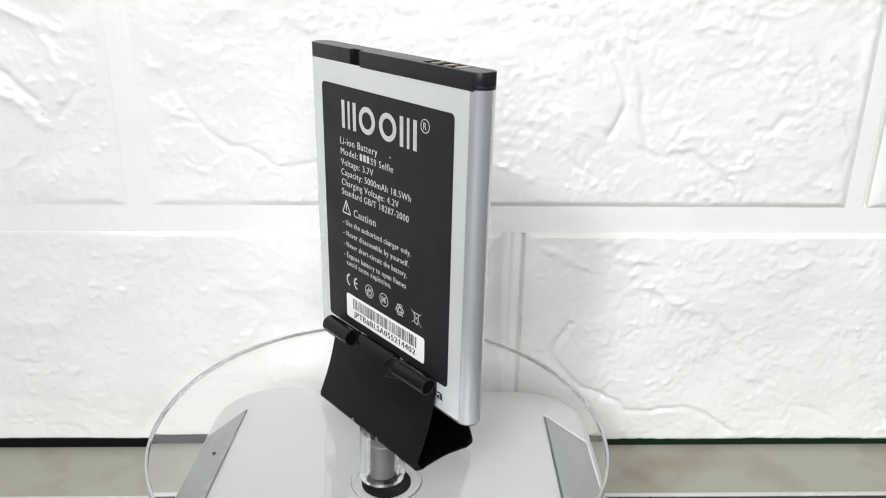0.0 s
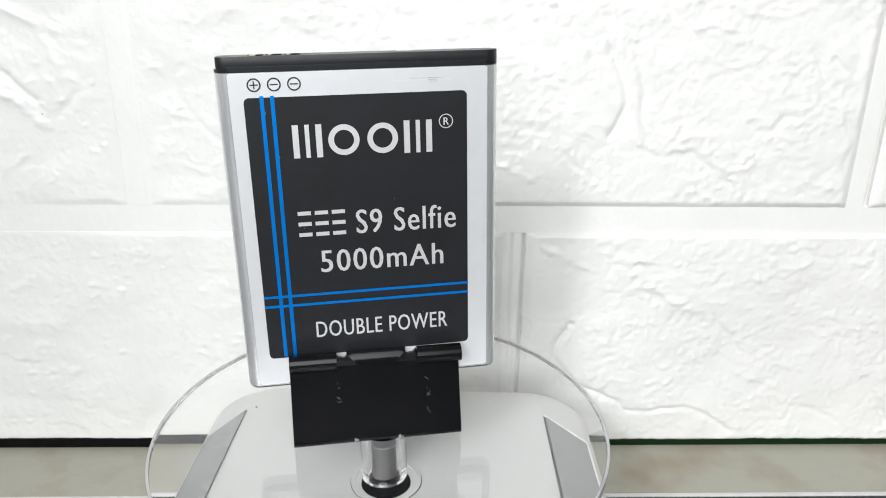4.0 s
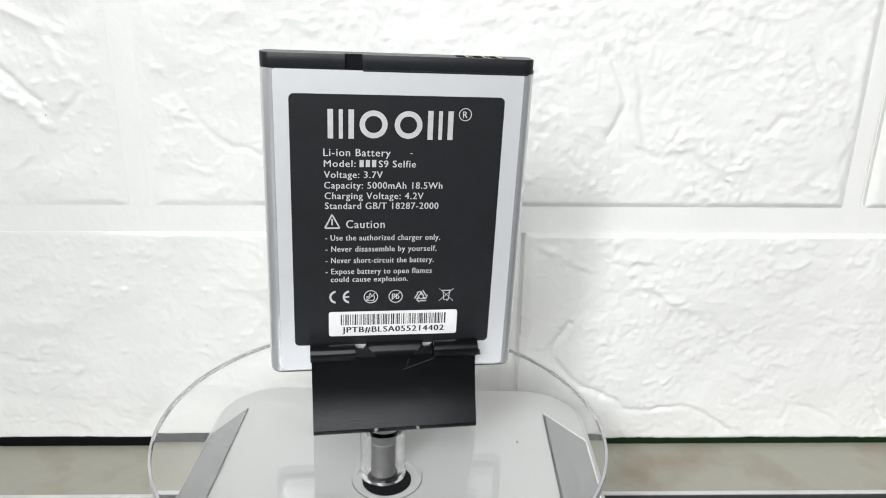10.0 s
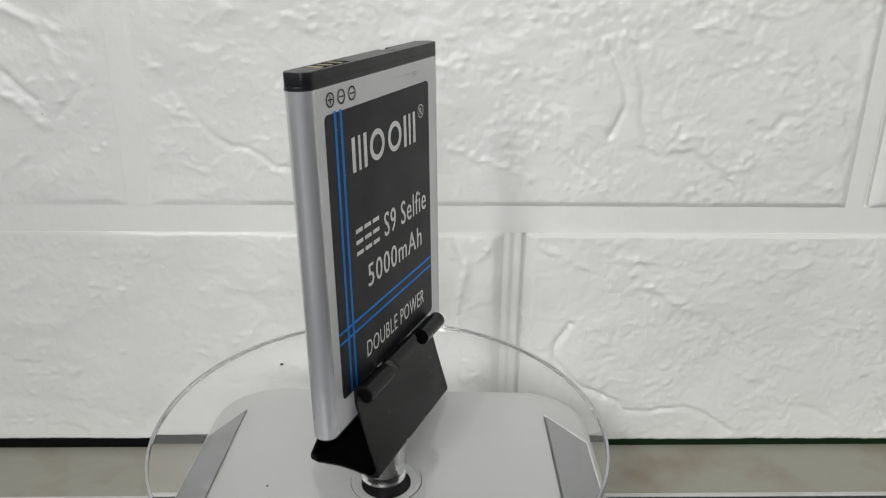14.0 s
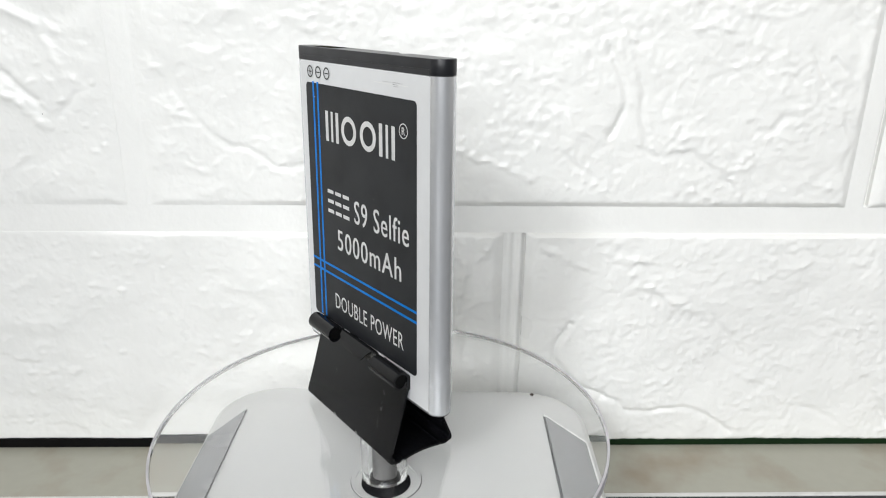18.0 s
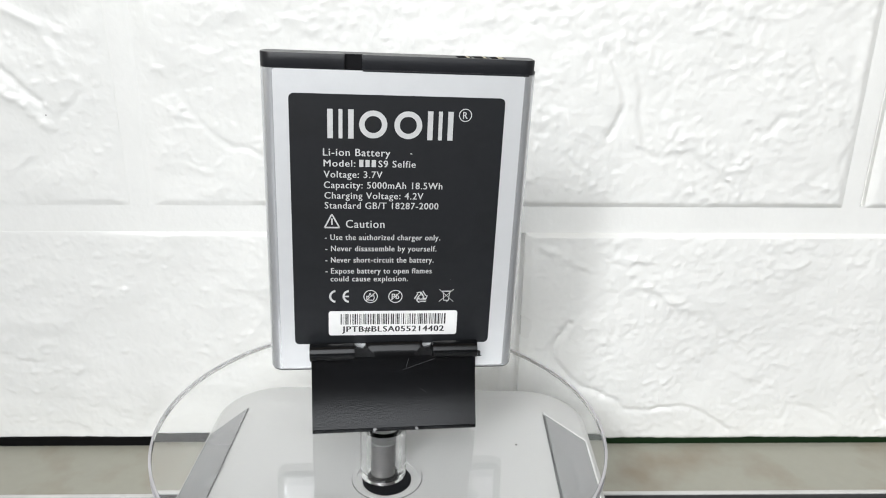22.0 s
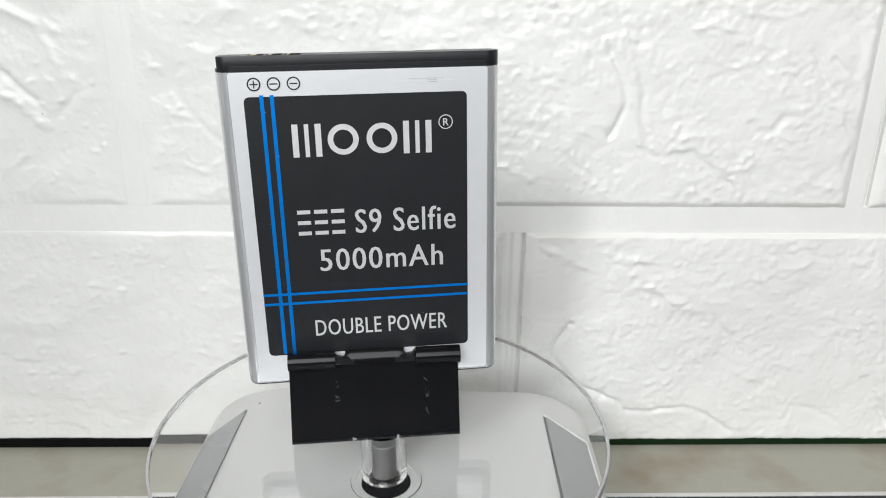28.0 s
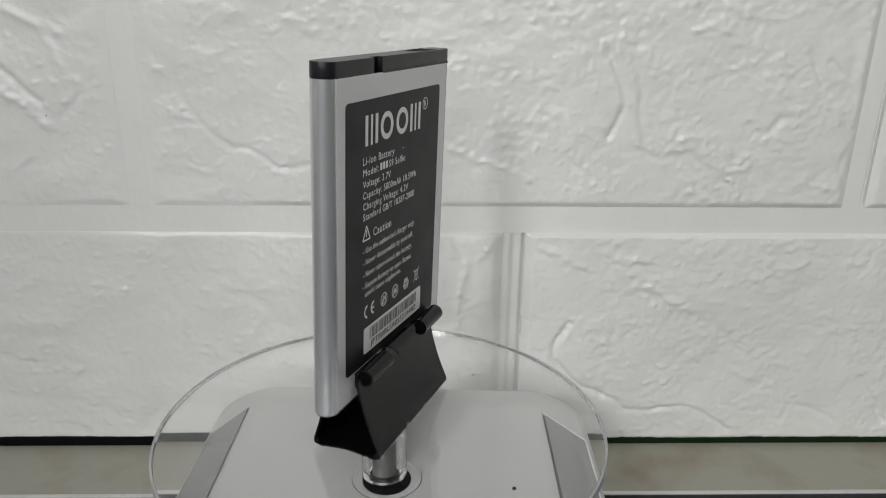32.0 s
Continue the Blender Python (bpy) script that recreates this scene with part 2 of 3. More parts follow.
fold(((-49.9, 19.8), (-48.2, 14.7), (-45.6, 11.4), (-42.2, 7.6), (-38.1, 4.2), (-33.8, 3.7), (-30.1, 1.8), (-25.9, -1.4), (-19.5, -0.6), (-14.5, -0.1), (-8.2, -1)), 0.75, -0.62, 0.22)
fold(((-89, 37.6), (-84.1, 34.7), (-80.8, 33.4), (-77.3, 32.1)), 1.0, 0.9, -0.2)
fold(((-92.6, 23.2), (-87.9, 18.7), (-84.3, 15)), 0.9, -0.9, 0.5)
fold(((-93.6, 17.7), (-89.5, 14.9), (-85.5, 10.9), (-83, 9)), 1.2, 0.9, 0)
fold(((-81, 31.8), (-78.3, 26.3), (-76.7, 21.8), (-74.6, 20.4)), 1.0, 0.5, -0.3)
fold(((-79.8, 11.5), (-76.5, 14.2), (-74.6, 16.4)), 1.0, -0.5, 0.1)
fold(((-95.7, -7.6), (-93.7, -4.2), (-90.2, -1.1), (-85.4, 0.2)), 0.9, -0.8, 0.2)
fold(((-23.1, 36.9), (-18.7, 34.3), (-12.3, 31.9)), 1.1, 0.6, 0.2)
fold(((-77.6, -5.2), (-69.7, -4.9), (-64.8, -8.7)), 1.4, 0.35, 0.1)
fold(((-57.3, 24.8), (-53.8, 23.5), (-52.5, 22.6)), 0.9, 0.5, 0)
fold(((-52.2, 12.7), (-49.4, 11.8), (-47.1, 10.9)), 0.9, 0.5, 0)
fold(((-48.8, -0.9), (-46, -2.4), (-44.1, -2.7)), 0.9, 0.5, 0)
fold(((57.5, 29.1), (59.6, 24.9), (61.5, 20.8), (62.4, 15.6), (61, 10.3), (59.1, 7)), 0.75, -0.95, -0.1)
fold(((57.9, 31.1), (63, 32.4), (67.5, 31.1), (68.2, 26)), 1.2, 0.35, 0)
fold(((62.7, 30), (66.3, 20.9), (67.1, 13.5), (69, 6)), 0.9, -0.5, -0.2)
fold(((68.2, 3.8), (73.8, 2.2), (80.4, 2.8), (84.5, 0.9), (88.9, -2.7), (92, -4.9)), 1.1, -0.5, 0.45)
fold(((89.8, -1), (95.9, -1.3)), 0.8, 0.6, 0)
fold(((48, 3), (49.8, 0.8), (53.1, -1.7)), 0.8, -0.6, 0.25)
fold(((48.5, 11.4), (51.4, 8.9), (58.1, 5.9)), 1.0, 0.5, 0.1)
fold(((18.7, 3.8), (25.8, 1.1), (31.9, -0.8), (39.7, -4.5)), 0.9, 0.7, 0.3)
fold(((108.8, 29.1), (112.2, 22.5), (115, 19.2)), 0.8, -0.8, -0.2)
fold(((114.2, 26.5), (117.3, 23.8)), 0.8, -0.7, 0)
fold(((104.6, 21.9), (106.5, 19.8), (106.6, 16.7)), 1.0, -0.5, 0)
fold(((95.7, 10.7), (97, 9.4), (100.9, 8.8), (104.1, 12.4)), 1.2, -0.55, 0.2)
fold(((117.7, 35.8), (120.3, 28.8), (120, 22.6), (122.4, 16.3)), 1.3, -0.5, 0.3)
fold(((119.8, 13.1), (122.8, 6.6), (121.9, -0.1), (124.5, -5.8)), 1.1, -0.5, -0.3)
fold(((78.4, 33.7), (82.5, 34.3), (87.2, 34.1)), 0.9, 0.6, 0.1)
fold(((88, 38.8), (94.6, 36.9), (102.7, 37.7), (106.6, 39.3)), 0.9, 0.6, 0.2)
fold(((78.7, 7.2), (81.9, 7.8), (85, 7.8)), 0.9, 0.55, 0)
fold(((112.6, -4.2), (116.3, -5.8), (120.4, -6.4)), 0.9, 0.6, 0.1)
fold(((6.3, 24.4), (12.6, 24.8), (20.9, 23.9)), 1.0, 0.5, 0.1)
fold(((52.9, -45.9), (51.4, -48.2), (49.1, -53.5), (49.4, -56.9), (52.1, -61), (57.3, -65.8), (63.8, -68.9)), 0.85, -1.55, 0)
fold(((63.8, -68.9), (67.6, -70.7), (71.7, -74), (77.9, -74), (84.1, -73.1), (89, -72.8), (93, -74.2), (99.2, -78.3), (103.1, -81.1)), 0.8, -0.95, 0.12)
fold(((44.3, -23.7), (50.7, -26.1), (54.4, -28.5), (59.7, -29.8)), 1.0, 0.75, 0.2)
fold(((61.6, -25.1), (66.9, -26.6), (76.2, -27.2)), 1.0, 0.8, 0.1)
fold(((72.2, -33.3), (79.8, -37.7), (84.9, -40.9), (90.5, -42.4)), 1.1, 0.7, 0.3)
fold(((93.8, -44.8), (99.6, -51.3), (103.9, -55.4)), 0.9, -0.55, 0.2)
fold(((107, -26.9), (112.6, -29), (117.5, -27.2)), 1.0, 0.6, 0)
fold(((102.4, -61.8), (108.9, -63.6), (114.8, -66)), 1.1, 0.45, 0.2)
fold(((121.6, -72.5), (128.3, -74.2), (134.3, -77.5)), 0.9, -0.5, 0.2)
fold(((140.2, -63.5), (143.6, -68.7), (147.6, -74.5), (150.6, -78.6)), 1.0, -1.0, 0.35)
fold(((18.6, -22.6), (20.5, -25.5), (23.3, -29), (22.6, -33), (21.4, -37.5), (21.2, -43), (22.5, -50)), 0.95, 1.1, 0.1)
fold(((25, -20.6), (26.5, -22.3), (28.5, -24)), 0.8, 0.7, 0)
fold(((21.5, -22), (26.7, -26.2), (30.5, -20.8)), 1.2, 0.7, 0.2)
fold(((21.7, -55), (25.4, -61.1), (30.4, -64.5)), 1.0, 0.6, -0.2)
fold(((129.8, -26.7), (134.8, -28.6), (138.9, -28.3)), 0.9, 0.45, 0)
fold(((-77.7, -34.8), (-73.2, -34.9)), 1.0, 0.5, 0)
fold(((-97.6, -59.2), (-92.6, -60.7), (-87.5, -61.9)), 1.0, 0.5, 0.1)
fold(((-107.5, -56.2), (-102.6, -58), (-96.5, -58.8)), 1.1, -0.4, 0.2)
fold(((-43.6, -34.1), (-38.6, -35.7)), 1.0, 0.4, 0)
fold(((-43.2, -41.4), (-36.9, -39.6), (-34.1, -44.2), (-36.6, -50)), 1.4, 0.35, -0.15)
fold(((-102.3, -44.6), (-95, -47.2), (-85.5, -46.2)), 2.2, 0.4, 0.1)
fold(((-39.6, -37.4), (-32.1, -40.8), (-27.9, -47.7)), 2.4, -0.4, 0.1)
fold(((-60.1, -55), (-53.6, -53.1), (-45.8, -55.3)), 2.2, 0.4, -0.2)
fold(((-103.6, -69.7), (-97.5, -71.2), (-90.9, -70.6)), 2.0, -0.4, 0.2)
fold(((-89.8, -59.7), (-85.8, -60.4)), 1.0, 0.8, 0)
fold(((-64.4, -70.8), (-66.3, -75.3), (-69.1, -80.3)), 2.2, -0.6, 0)
fold(((-82.3, -73.4), (-78.9, -74.6), (-75.2, -76.5)), 1.8, -0.5, 0.2)
fold(((-93.6, -79.6), (-91.2, -80.5), (-88.5, -81.1)), 1.6, -0.6, 0.2)


def face_height(x, z, x0, x1, z0, z1, rough):
    """How far the brick's face stands out, in millimetres, at a place on the wall."""
    p = Vector((x / 26.0, z / 20.0, 3.7))
    q = Vector((x / 9.0 + 0.6 * noise.noise(p * 2), z / 7.0, 9.1))
    h = 0.55 * noise.noise(p) + 0.28 * noise.noise(q) + 0.45 * rough * (noise.ridged_multi_fractal(q * 0.7, 0.9, 2.1, 3, 1.0, 2.0) - 1.0) * 0.12
    crisp = min(1.0, max(0.0, (x + 70) / 130.0))      # the pressing is shallower towards one end of the wall
    # pimples, in clusters
    patch = min(1.0, max(0.0, 0.45 + 1.6 * noise.noise(Vector((x / 17.0, z / 11.0, 2.2)))))
    h += (0.05 + 0.2 * crisp) * (0.45 + 0.55 * patch) * noise.noise(Vector((x / 1.6, z / 1.5, 7.3))) + 0.06 * noise.noise(Vector((x / 3.2, z / 3.0, 1.3)))
    h += 0.6 * max(0.0, noise.noise(Vector((x / 5.5, z / 3.4, 5.3))) - 0.12) ** 2
    h += (0.15 + 0.5 * patch) * max(0.0, noise.noise(Vector((x / 2.1, z / 1.6, 8.8))) - 0.22)    # raised specks that catch the light
    for pts, w, up, side, left, right, low, high in FOLDS:
        if left < x < right and low < z < high:
            broken = 0.5 * noise.noise(Vector((x / 2.3, z / 1.6, 4.4))) - 0.2 if up > 0 else 0.0    # ridges break up into dimples
            h += (0.62 + 0.3 * noise.noise(Vector((x * 0.15, z * 0.15, w))) + broken) * bump_curve(pts, x, z, w, up, side)
    edge = min(x - x0, x1 - x, z - z0, z1 - z)
    k = min(1.0, min(x - x0, x1 - x) / (4.5 - 2.0 * crisp), (z - z0) / 1.7, (z1 - z) / 0.9)
    k = k * k * (3 - 2 * k)
    rim = 1.0 - math.exp(-edge / 0.7)
    return (0.04 + 0.38 * crisp) * rim + (0.26 + 0.69 * crisp + h) * k


def brick(wall, x0, x1, z0, z1, step, rough=1.0):
    nx, nz = max(2, round((x1 - x0) / step)), max(2, round((z1 - z0) / step))
    bm = bmesh.new()
    rows = []
    for j in range(nz + 1):
        z = z0 + (z1 - z0) * j / nz
        rows.append([])
        for i in range(nx + 1):
            x = x0 + (x1 - x0) * i / nx
            h = face_height(x, z, x0, x1, z0, z1, rough)
            rows[-1].append(bm.verts.new(to_metres(x, -max(0.0, h), z + LIFT)))
    for j in range(nz):
        for i in range(nx):
            bm.faces.new((rows[j][i], rows[j][i + 1], rows[j + 1][i + 1], rows[j + 1][i]))
    ringed = rows[0] + [r[-1] for r in rows[1:]] + rows[-1][-2::-1] + [r[0] for r in rows[-2:0:-1]]
    back = [bm.verts.new(Vector((v.co.x, 0.0034, v.co.z))) for v in ringed]
    for i in range(len(ringed)):
        k = (i + 1) % len(ringed)
        bm.faces.new((ringed[i], back[i], back[k], ringed[k]))
    return part("brick", bm, FOAM, wall, smooth=True)


def foam_wall():
    FOOT = -85.2
    wall = new("wall_north", mesh_of(box(-500, 500, 3.4, 6.0, FOOT + LIFT, 700), "wall_north", JOINT))
    wall.matrix_world = WALL
    tagged(wall, "white embossed foam brick panel behind the turntable", "wall", kind="structure")
    rows = ((FOOT + 0.2, -19.3, 39.5, 0), (-11.8, 56.0, -59.6, 1), (63.8, 131.6, 39.5, 2), (139.4, 207, -59.6, 3))
    for z0, z1, start, k in rows:
        for i in (-2, -1, 0, 1):
            x0 = start + i * 190.7
            seen = k < 2 and x0 < 155 and x0 + 185 > -115
            brick(wall, x0, x0 + 184.6, z0, z1, 0.5 if seen else 6.0)
            # upright joint beside the brick, with a narrow groove that opens towards one end of the wall
            strength = 0.07 if x0 < 0 else 0.75
            bm = bmesh.new()
            cols = []
            for j in range(49):
                u = 6.2 * j / 48
                y = 0.08 + strength * abs(math.cos(math.pi * u / 3.1)) ** 2.5 * (2.0 if u > 4.6 else 0.7 if k == 0 else 0.0)
                cols.append([bm.verts.new(to_metres(x0 - 6.15 + u, y, z + LIFT)) for z in (z0, z1)])
            for p, q in zip(cols, cols[1:]):
                bm.faces.new((p[0], q[0], q[1], p[1]))
            back = [bm.verts.new(to_metres(x0 + u, 3.4, z + LIFT)) for u, z in ((-6.15, z0), (-6.15, z1), (0.05, z0), (0.05, z1))]
            bm.faces.new((cols[0][0], cols[0][1], back[1], back[0])), bm.faces.new((cols[-1][1], cols[-1][0], back[2], back[3]))
            part("joint", bm, JOINT, wall, smooth=True)
        g0, g1 = (0.06, 0.2)
        part("groove", slab([(-500, z1 + LIFT), (500, z1 + LIFT), (500, z1 + 7.8 + LIFT), (-500, z1 + 7.8 + LIFT)], 0.4, 3.4, "y"), JOINT, wall)
        part("joint", slab([(-500, z1 + LIFT), (500, z1 + LIFT), (500, z1 + 7.8 - g1 - 0.5 + LIFT), (120, z1 + 7.8 - g1 + LIFT), (-90, z1 + 7.8 - g0 + LIFT), (-500, z1 + 7.8 - g0 + LIFT)], 0.12, 0.4, "y"), JOINT, wall)
    spot = bmesh.new()
    bmesh.ops.create_icosphere(spot, subdivisions=1, radius=0.16 * MM)
    move(spot, Matrix.Translation(to_metres(-83.4, -face_height(-83.4, 11.8, -253.9, -66.7, -11.8, 56.0, 1.0) - 0.02, 11.8 + LIFT)))
    part("fly_spot", spot, CRUMB, wall)
    return wall


foam_wall()


def plain(name, bm, material, label, category, m=None):
    ob = new(name, mesh_of(bm, name, material))
    if m:
        ob.matrix_world = m
    return tagged(ob, label, category, kind="structure")


SILL_TOP = -86.0 + LIFT
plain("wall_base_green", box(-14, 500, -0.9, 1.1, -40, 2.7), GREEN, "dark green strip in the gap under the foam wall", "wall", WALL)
# here the gap holds only shade, built as a black strip
plain("wall_base_black", box(-500, -14, -0.9, 1.1, -40, 2.7), GAPSHADE, "black strip painted as the shade in the gap under the foam wall", "wall", WALL)
plain("sill", box(-500, 500, -23.2, -0.9, -30, SILL_TOP, 0.3), MARBLE, "cream marble sill with faint brown veins", "sill", WALL)
plain("trim", box(-500, 500, -24.5, -23.2, SILL_TOP - 0.35, SILL_TOP + 0.1, 0.12), SILLEDGE, "pale polished front edge of the marble sill", "trim", WALL)
# shade under the sill's edge, painted with the table's dark colour
plain("sill_front", box(-500, 500, -24.45, -23.2, -30, SILL_TOP - 0.36), TABLE_SILLSHADE, "face under the edge of the sill, its shade painted dark", "sill", WALL)
plain("table_top", box(-600, 700, -500, 30, -25, -0.05, 2), TABLE_SILLSHADE, "dark grey table top in front of the sill", "table")


def room():
    # unseen walls, floor and ceiling, added to close the place and shape its light
    x0, x1, y0, z0, z1 = (v * 1000 for v in (ROOM_W, ROOM_E, ROOM_S, ROOM_FLOOR, ROOM_TOP))
    wx0, wx1, wz0, wz1 = (v * 1000 for v in WIN)
    y1 = 120
    plain("floor", box(x0, x1, y0, y1, z0 - 50, z0), ROOMFLOOR, "unseen plain floor, added and toned for warm bounce", "floor")
    plain("ceiling", box(x0, x1, y0, y1, z1, z1 + 50), ROOMMID, "unseen plain ceiling, added and toned for warm, dim bounce", "ceiling")
    plain("wall_west", box(x0 - 50, x0, y0 - 50, y1, z0, z1), ROOMPALE, "unseen plain white side wall, added for bounce and reflections", "wall")
    plain("wall_east", box(x1, x1 + 50, y0 - 50, y1, z0, z1), ROOMPALE, "unseen plain white side wall, added for bounce and reflections", "wall")
    plain("wall_back", box(x0, x1, y1, y1 + 50, z0, z1), ROOMWALL, "unseen plain wall behind the foam panels, toned for warm bounce", "wall")
    for a, b, c, d in ((x0, wx0, z0, z1), (wx1, x1, z0, z1), (wx0, wx1, z0, wz0), (wx0, wx1, wz1, z1)):
        plain("wall_south", box(a, b, y0 - 50, y0, c, d), ROOMDARK, "unseen plain dark wall, added, with a wide window opening", "wall")


room()


# ---- lettering ----
def lettering(parent, text, x0, x1, base, height, face, bold=0.0, material=None, name="print_line", depth=0.03, spread=1.0):
    """Printed words on a face. face -1: the front, read from -y; +1: the back. x0 and x1 are the ends in the battery's own x."""
    cu = bpy.data.curves.new("words", "FONT")
    cu.body, cu.size, cu.offset, cu.extrude, cu.resolution_u, cu.space_character = text, 1.0, 0.0, 0.0, 3, spread
    ob = bpy.data.objects.new("words", cu)
    scene.collection.objects.link(ob)
    dg = bpy.context.evaluated_depsgraph_get()
    me = bpy.data.meshes.new_from_object(ob.evaluated_get(dg))
    bpy.data.objects.remove(ob)
    co = np.empty(len(me.vertices) * 3)
    me.vertices.foreach_get("co", co)
    co = co.reshape(-1, 3)
    left, right = co[:, 0].min(), co[:, 0].max()
    cap = 0.729
    y = face * (THICK / 2 + LABEL + depth)
    out = np.empty_like(co)
    out[:, 0] = x0 + (co[:, 0] - left) / (right - left) * (x1 - x0) + PRINT_SHIFT[face]
    out[:, 1] = y
    out[:, 2] = base + co[:, 1] / cap * height
    me.vertices.foreach_set("co", (out * MM).ravel())
    if bold:    # a second pass of ink beside the first
        bm = bmesh.new()
        bm.from_mesh(me)
        again = [v for v in bmesh.ops.duplicate(bm, geom=bm.verts[:] + bm.edges[:] + bm.faces[:])["geom"] if isinstance(v, bmesh.types.BMVert)]
        bmesh.ops.translate(bm, verts=again, vec=(bold * MM, face * 0.006 * MM, 0))
        bm.to_mesh(me)
        bm.free()
    me.materials.append(material or PRINT)
    line = new(name, me)
    line.parent = parent
    return line


THICK, HALF, BOTTOM, TOP, CAPLINE, LABEL = 4.45, 23.75, -26.65, 33.45, 30.9, 0.05
PRINT_SHIFT = {-1: -0.42, 1: 0.27}    # how far the print sits off the middle of each face


def on_face(bm, face, printed=False):
    """From drawing coordinates (x, z up in the drawing's y) to a face of the battery."""
    y = face * (THICK / 2 + LABEL)
    m = Matrix(((1, 0, 0, PRINT_SHIFT[face] * MM if printed else 0), (0, 0, face, y * MM), (0, 1, 0, 0), (0, 0, 0, 1)))
    bmesh.ops.transform(bm, matrix=m, verts=bm.verts)
    bmesh.ops.recalc_face_normals(bm, faces=bm.faces)
    return bm


def mark(parent, outline, face, material=None, name="mark", h=0.03):
    return part(name, on_face(slab(outline, 0.005, h), face, True), material or PRINT, parent)


def ring_mark(parent, x, z, r, w, face, material=None, name="ring_mark", a0=0.0, a1=360.0, n=36):
    return part(name, on_face(ring(r - w, r, 0.005, 0.03, n, x, z, a0, a1), face, True), material or PRINT, parent)


def bar(x0, x1, z0, z1):
    return [(x0, z0), (x1, z0), (x1, z1), (x0, z1)]


def stroke(x0, z0, x1, z1, w):
    dx, dz = x1 - x0, z1 - z0
    k = w / 2 / math.hypot(dx, dz)
    return [(x0 - dz * k, z0 + dx * k), (x0 + dz * k, z0 - dx * k), (x1 + dz * k, z1 - dx * k), (x1 - dz * k, z1 + dx * k)]


def logo(parent, x0, x1, base, top, face):
    """The maker's sign: plain bars and rings in its silver colour."""
    w, h = x1 - x0, top - base
    for a in (0.0, 0.77):
        for b, c in ((0.015, 0.042), (0.1, 0.03), (0.173, 0.042)):
            mark(parent, bar(*sorted((x0 + w * (a + b), x0 + w * (a + b + c))), base, top), face, name="logo_bar")
    r = h / 2
    for c in (0.365, 0.635):
        ring_mark(parent, x0 + w * c, base + r, abs(w) * 0.108, 0.95, face, name="logo_ring")


# ---- the phone battery ----
def battery():
    thing = new("phone_battery")
    tagged(thing, "silver phone battery with black printed labels in a binder clip", "battery")
    # aluminium shell: rounded narrow sides, softly rounded lower corners
    bm = bmesh.new()
    prof = []
    for i in range(33):
        a = -math.pi / 2 + math.pi * i / 32
        prof.append((HALF - THICK / 2 + THICK / 2 * max(0, math.cos(a)), THICK / 2 * math.sin(a)))
    outline = prof + [(-x, y) for x, y in prof[::-1]]
    rows = []
    for z, inset in ((BOTTOM, 0.35), (BOTTOM + 0.08, 0.16), (BOTTOM + 0.25, 0.04), (BOTTOM + 0.5, 0.0), (CAPLINE, 0.0)):
        k = min(1.0, max(0.0, (z - BOTTOM) / 0.5))
        corner = 0.5 * (1 - math.sqrt(max(0.0, 1 - (1 - k) ** 2)))
        rows.append([bm.verts.new(to_metres(x - math.copysign(corner, x), y * (1 - inset / (THICK / 2)), z)) for x, y in outline])
    n = len(outline)
    for p, q in zip(rows, rows[1:]):
        for i in range(n):
            bm.faces.new((p[i], p[(i + 1) % n], q[(i + 1) % n], q[i]))
    bm.faces.new(rows[0][::-1]), bm.faces.new(rows[-1])
    part("shell", bm, ALU, thing, "satin silver aluminium shell", smooth=True)

    # thin strip that draws a dark line along the shell's lower edge
    part("bottom_plate", slab([(x * 0.988, y * 0.93) for x, y in outline], BOTTOM - 0.12, BOTTOM + 0.05), SOLAREDGE, thing, "thin dark strip under the shell")

    # black plastic cap with a notch in its rear edge and slots with gold contacts
    edge = THICK / 2
    notched = prof + [(9.6, edge), (9.6, edge - 1.0), (6.6, edge - 1.0), (6.6, edge)] + [(-x, y) for x, y in prof[::-1]]
    cap = part("cap", slab([(max(x, 0.42 - HALF) * 0.999, y) for x, y in notched], CAPLINE + 0.05, TOP, bevel=0.13), CAP, thing, "matt black plastic end cap", smooth=True)
    part("seam", slab([(x * 0.985, y * 0.94) for x, y in outline], CAPLINE - 0.05, CAPLINE + 0.1), SLOT, thing)
    # the notch's inner shade, painted blacker than the cap around it
    part("notch_wall", box(6.65, 9.55, edge - 1.05, edge - 0.93, CAPLINE + 0.1, TOP - 0.08), HUBNOTCHBLACK, cap)
    part("cap_lip", box(-22.3, 6.5, edge - 0.5, edge + 0.07, CAPLINE - 0.2, CAPLINE + 0.12, 0.05), CAP, cap)
    part("cap_lip", box(-21.4, 21.4, -edge - 0.05, -edge + 0.5, CAPLINE + 0.02, CAPLINE + 0.95, 0.04), CAP, cap)
    part("cap_ledge", slab([(x, y) for x, y in outline if x < -HALF + 1.2], CAPLINE + 0.05, CAPLINE + 0.6, bevel=0.08), CAP, cap)
    for x in (-16.9, -13.9, -10.9):
        part("contact_slot", box(x - 1.25, x + 1.25, -1.6, 1.6, TOP - 0.2, TOP + 0.02), SLOT, cap)
        wide = 0.45 if x < -15 else 0.0
        part("contact", slab([(x - 1.0, TOP + 0.03), (x - 0.4 + wide, TOP + 0.03), (x - 0.4 + wide, TOP + 0.07)], -1.3, 1.3, "y"), GOLD, cap, "worn gold contact strip")
        part("slot_wall", box(x - 0.4 + wide, x + 0.9, -1.45, 1.45, TOP, TOP + 0.05), SLOT, cap)

    for face in (-1, 1):
        plate = slab(rounded(-21.6, 21.6, BOTTOM + 0.5, CAPLINE - 0.05, 0.5), -0.09, -0.045)
        part("face_wrap", on_face(plate, face), WRAP, thing, "pale silver film on the flat face")

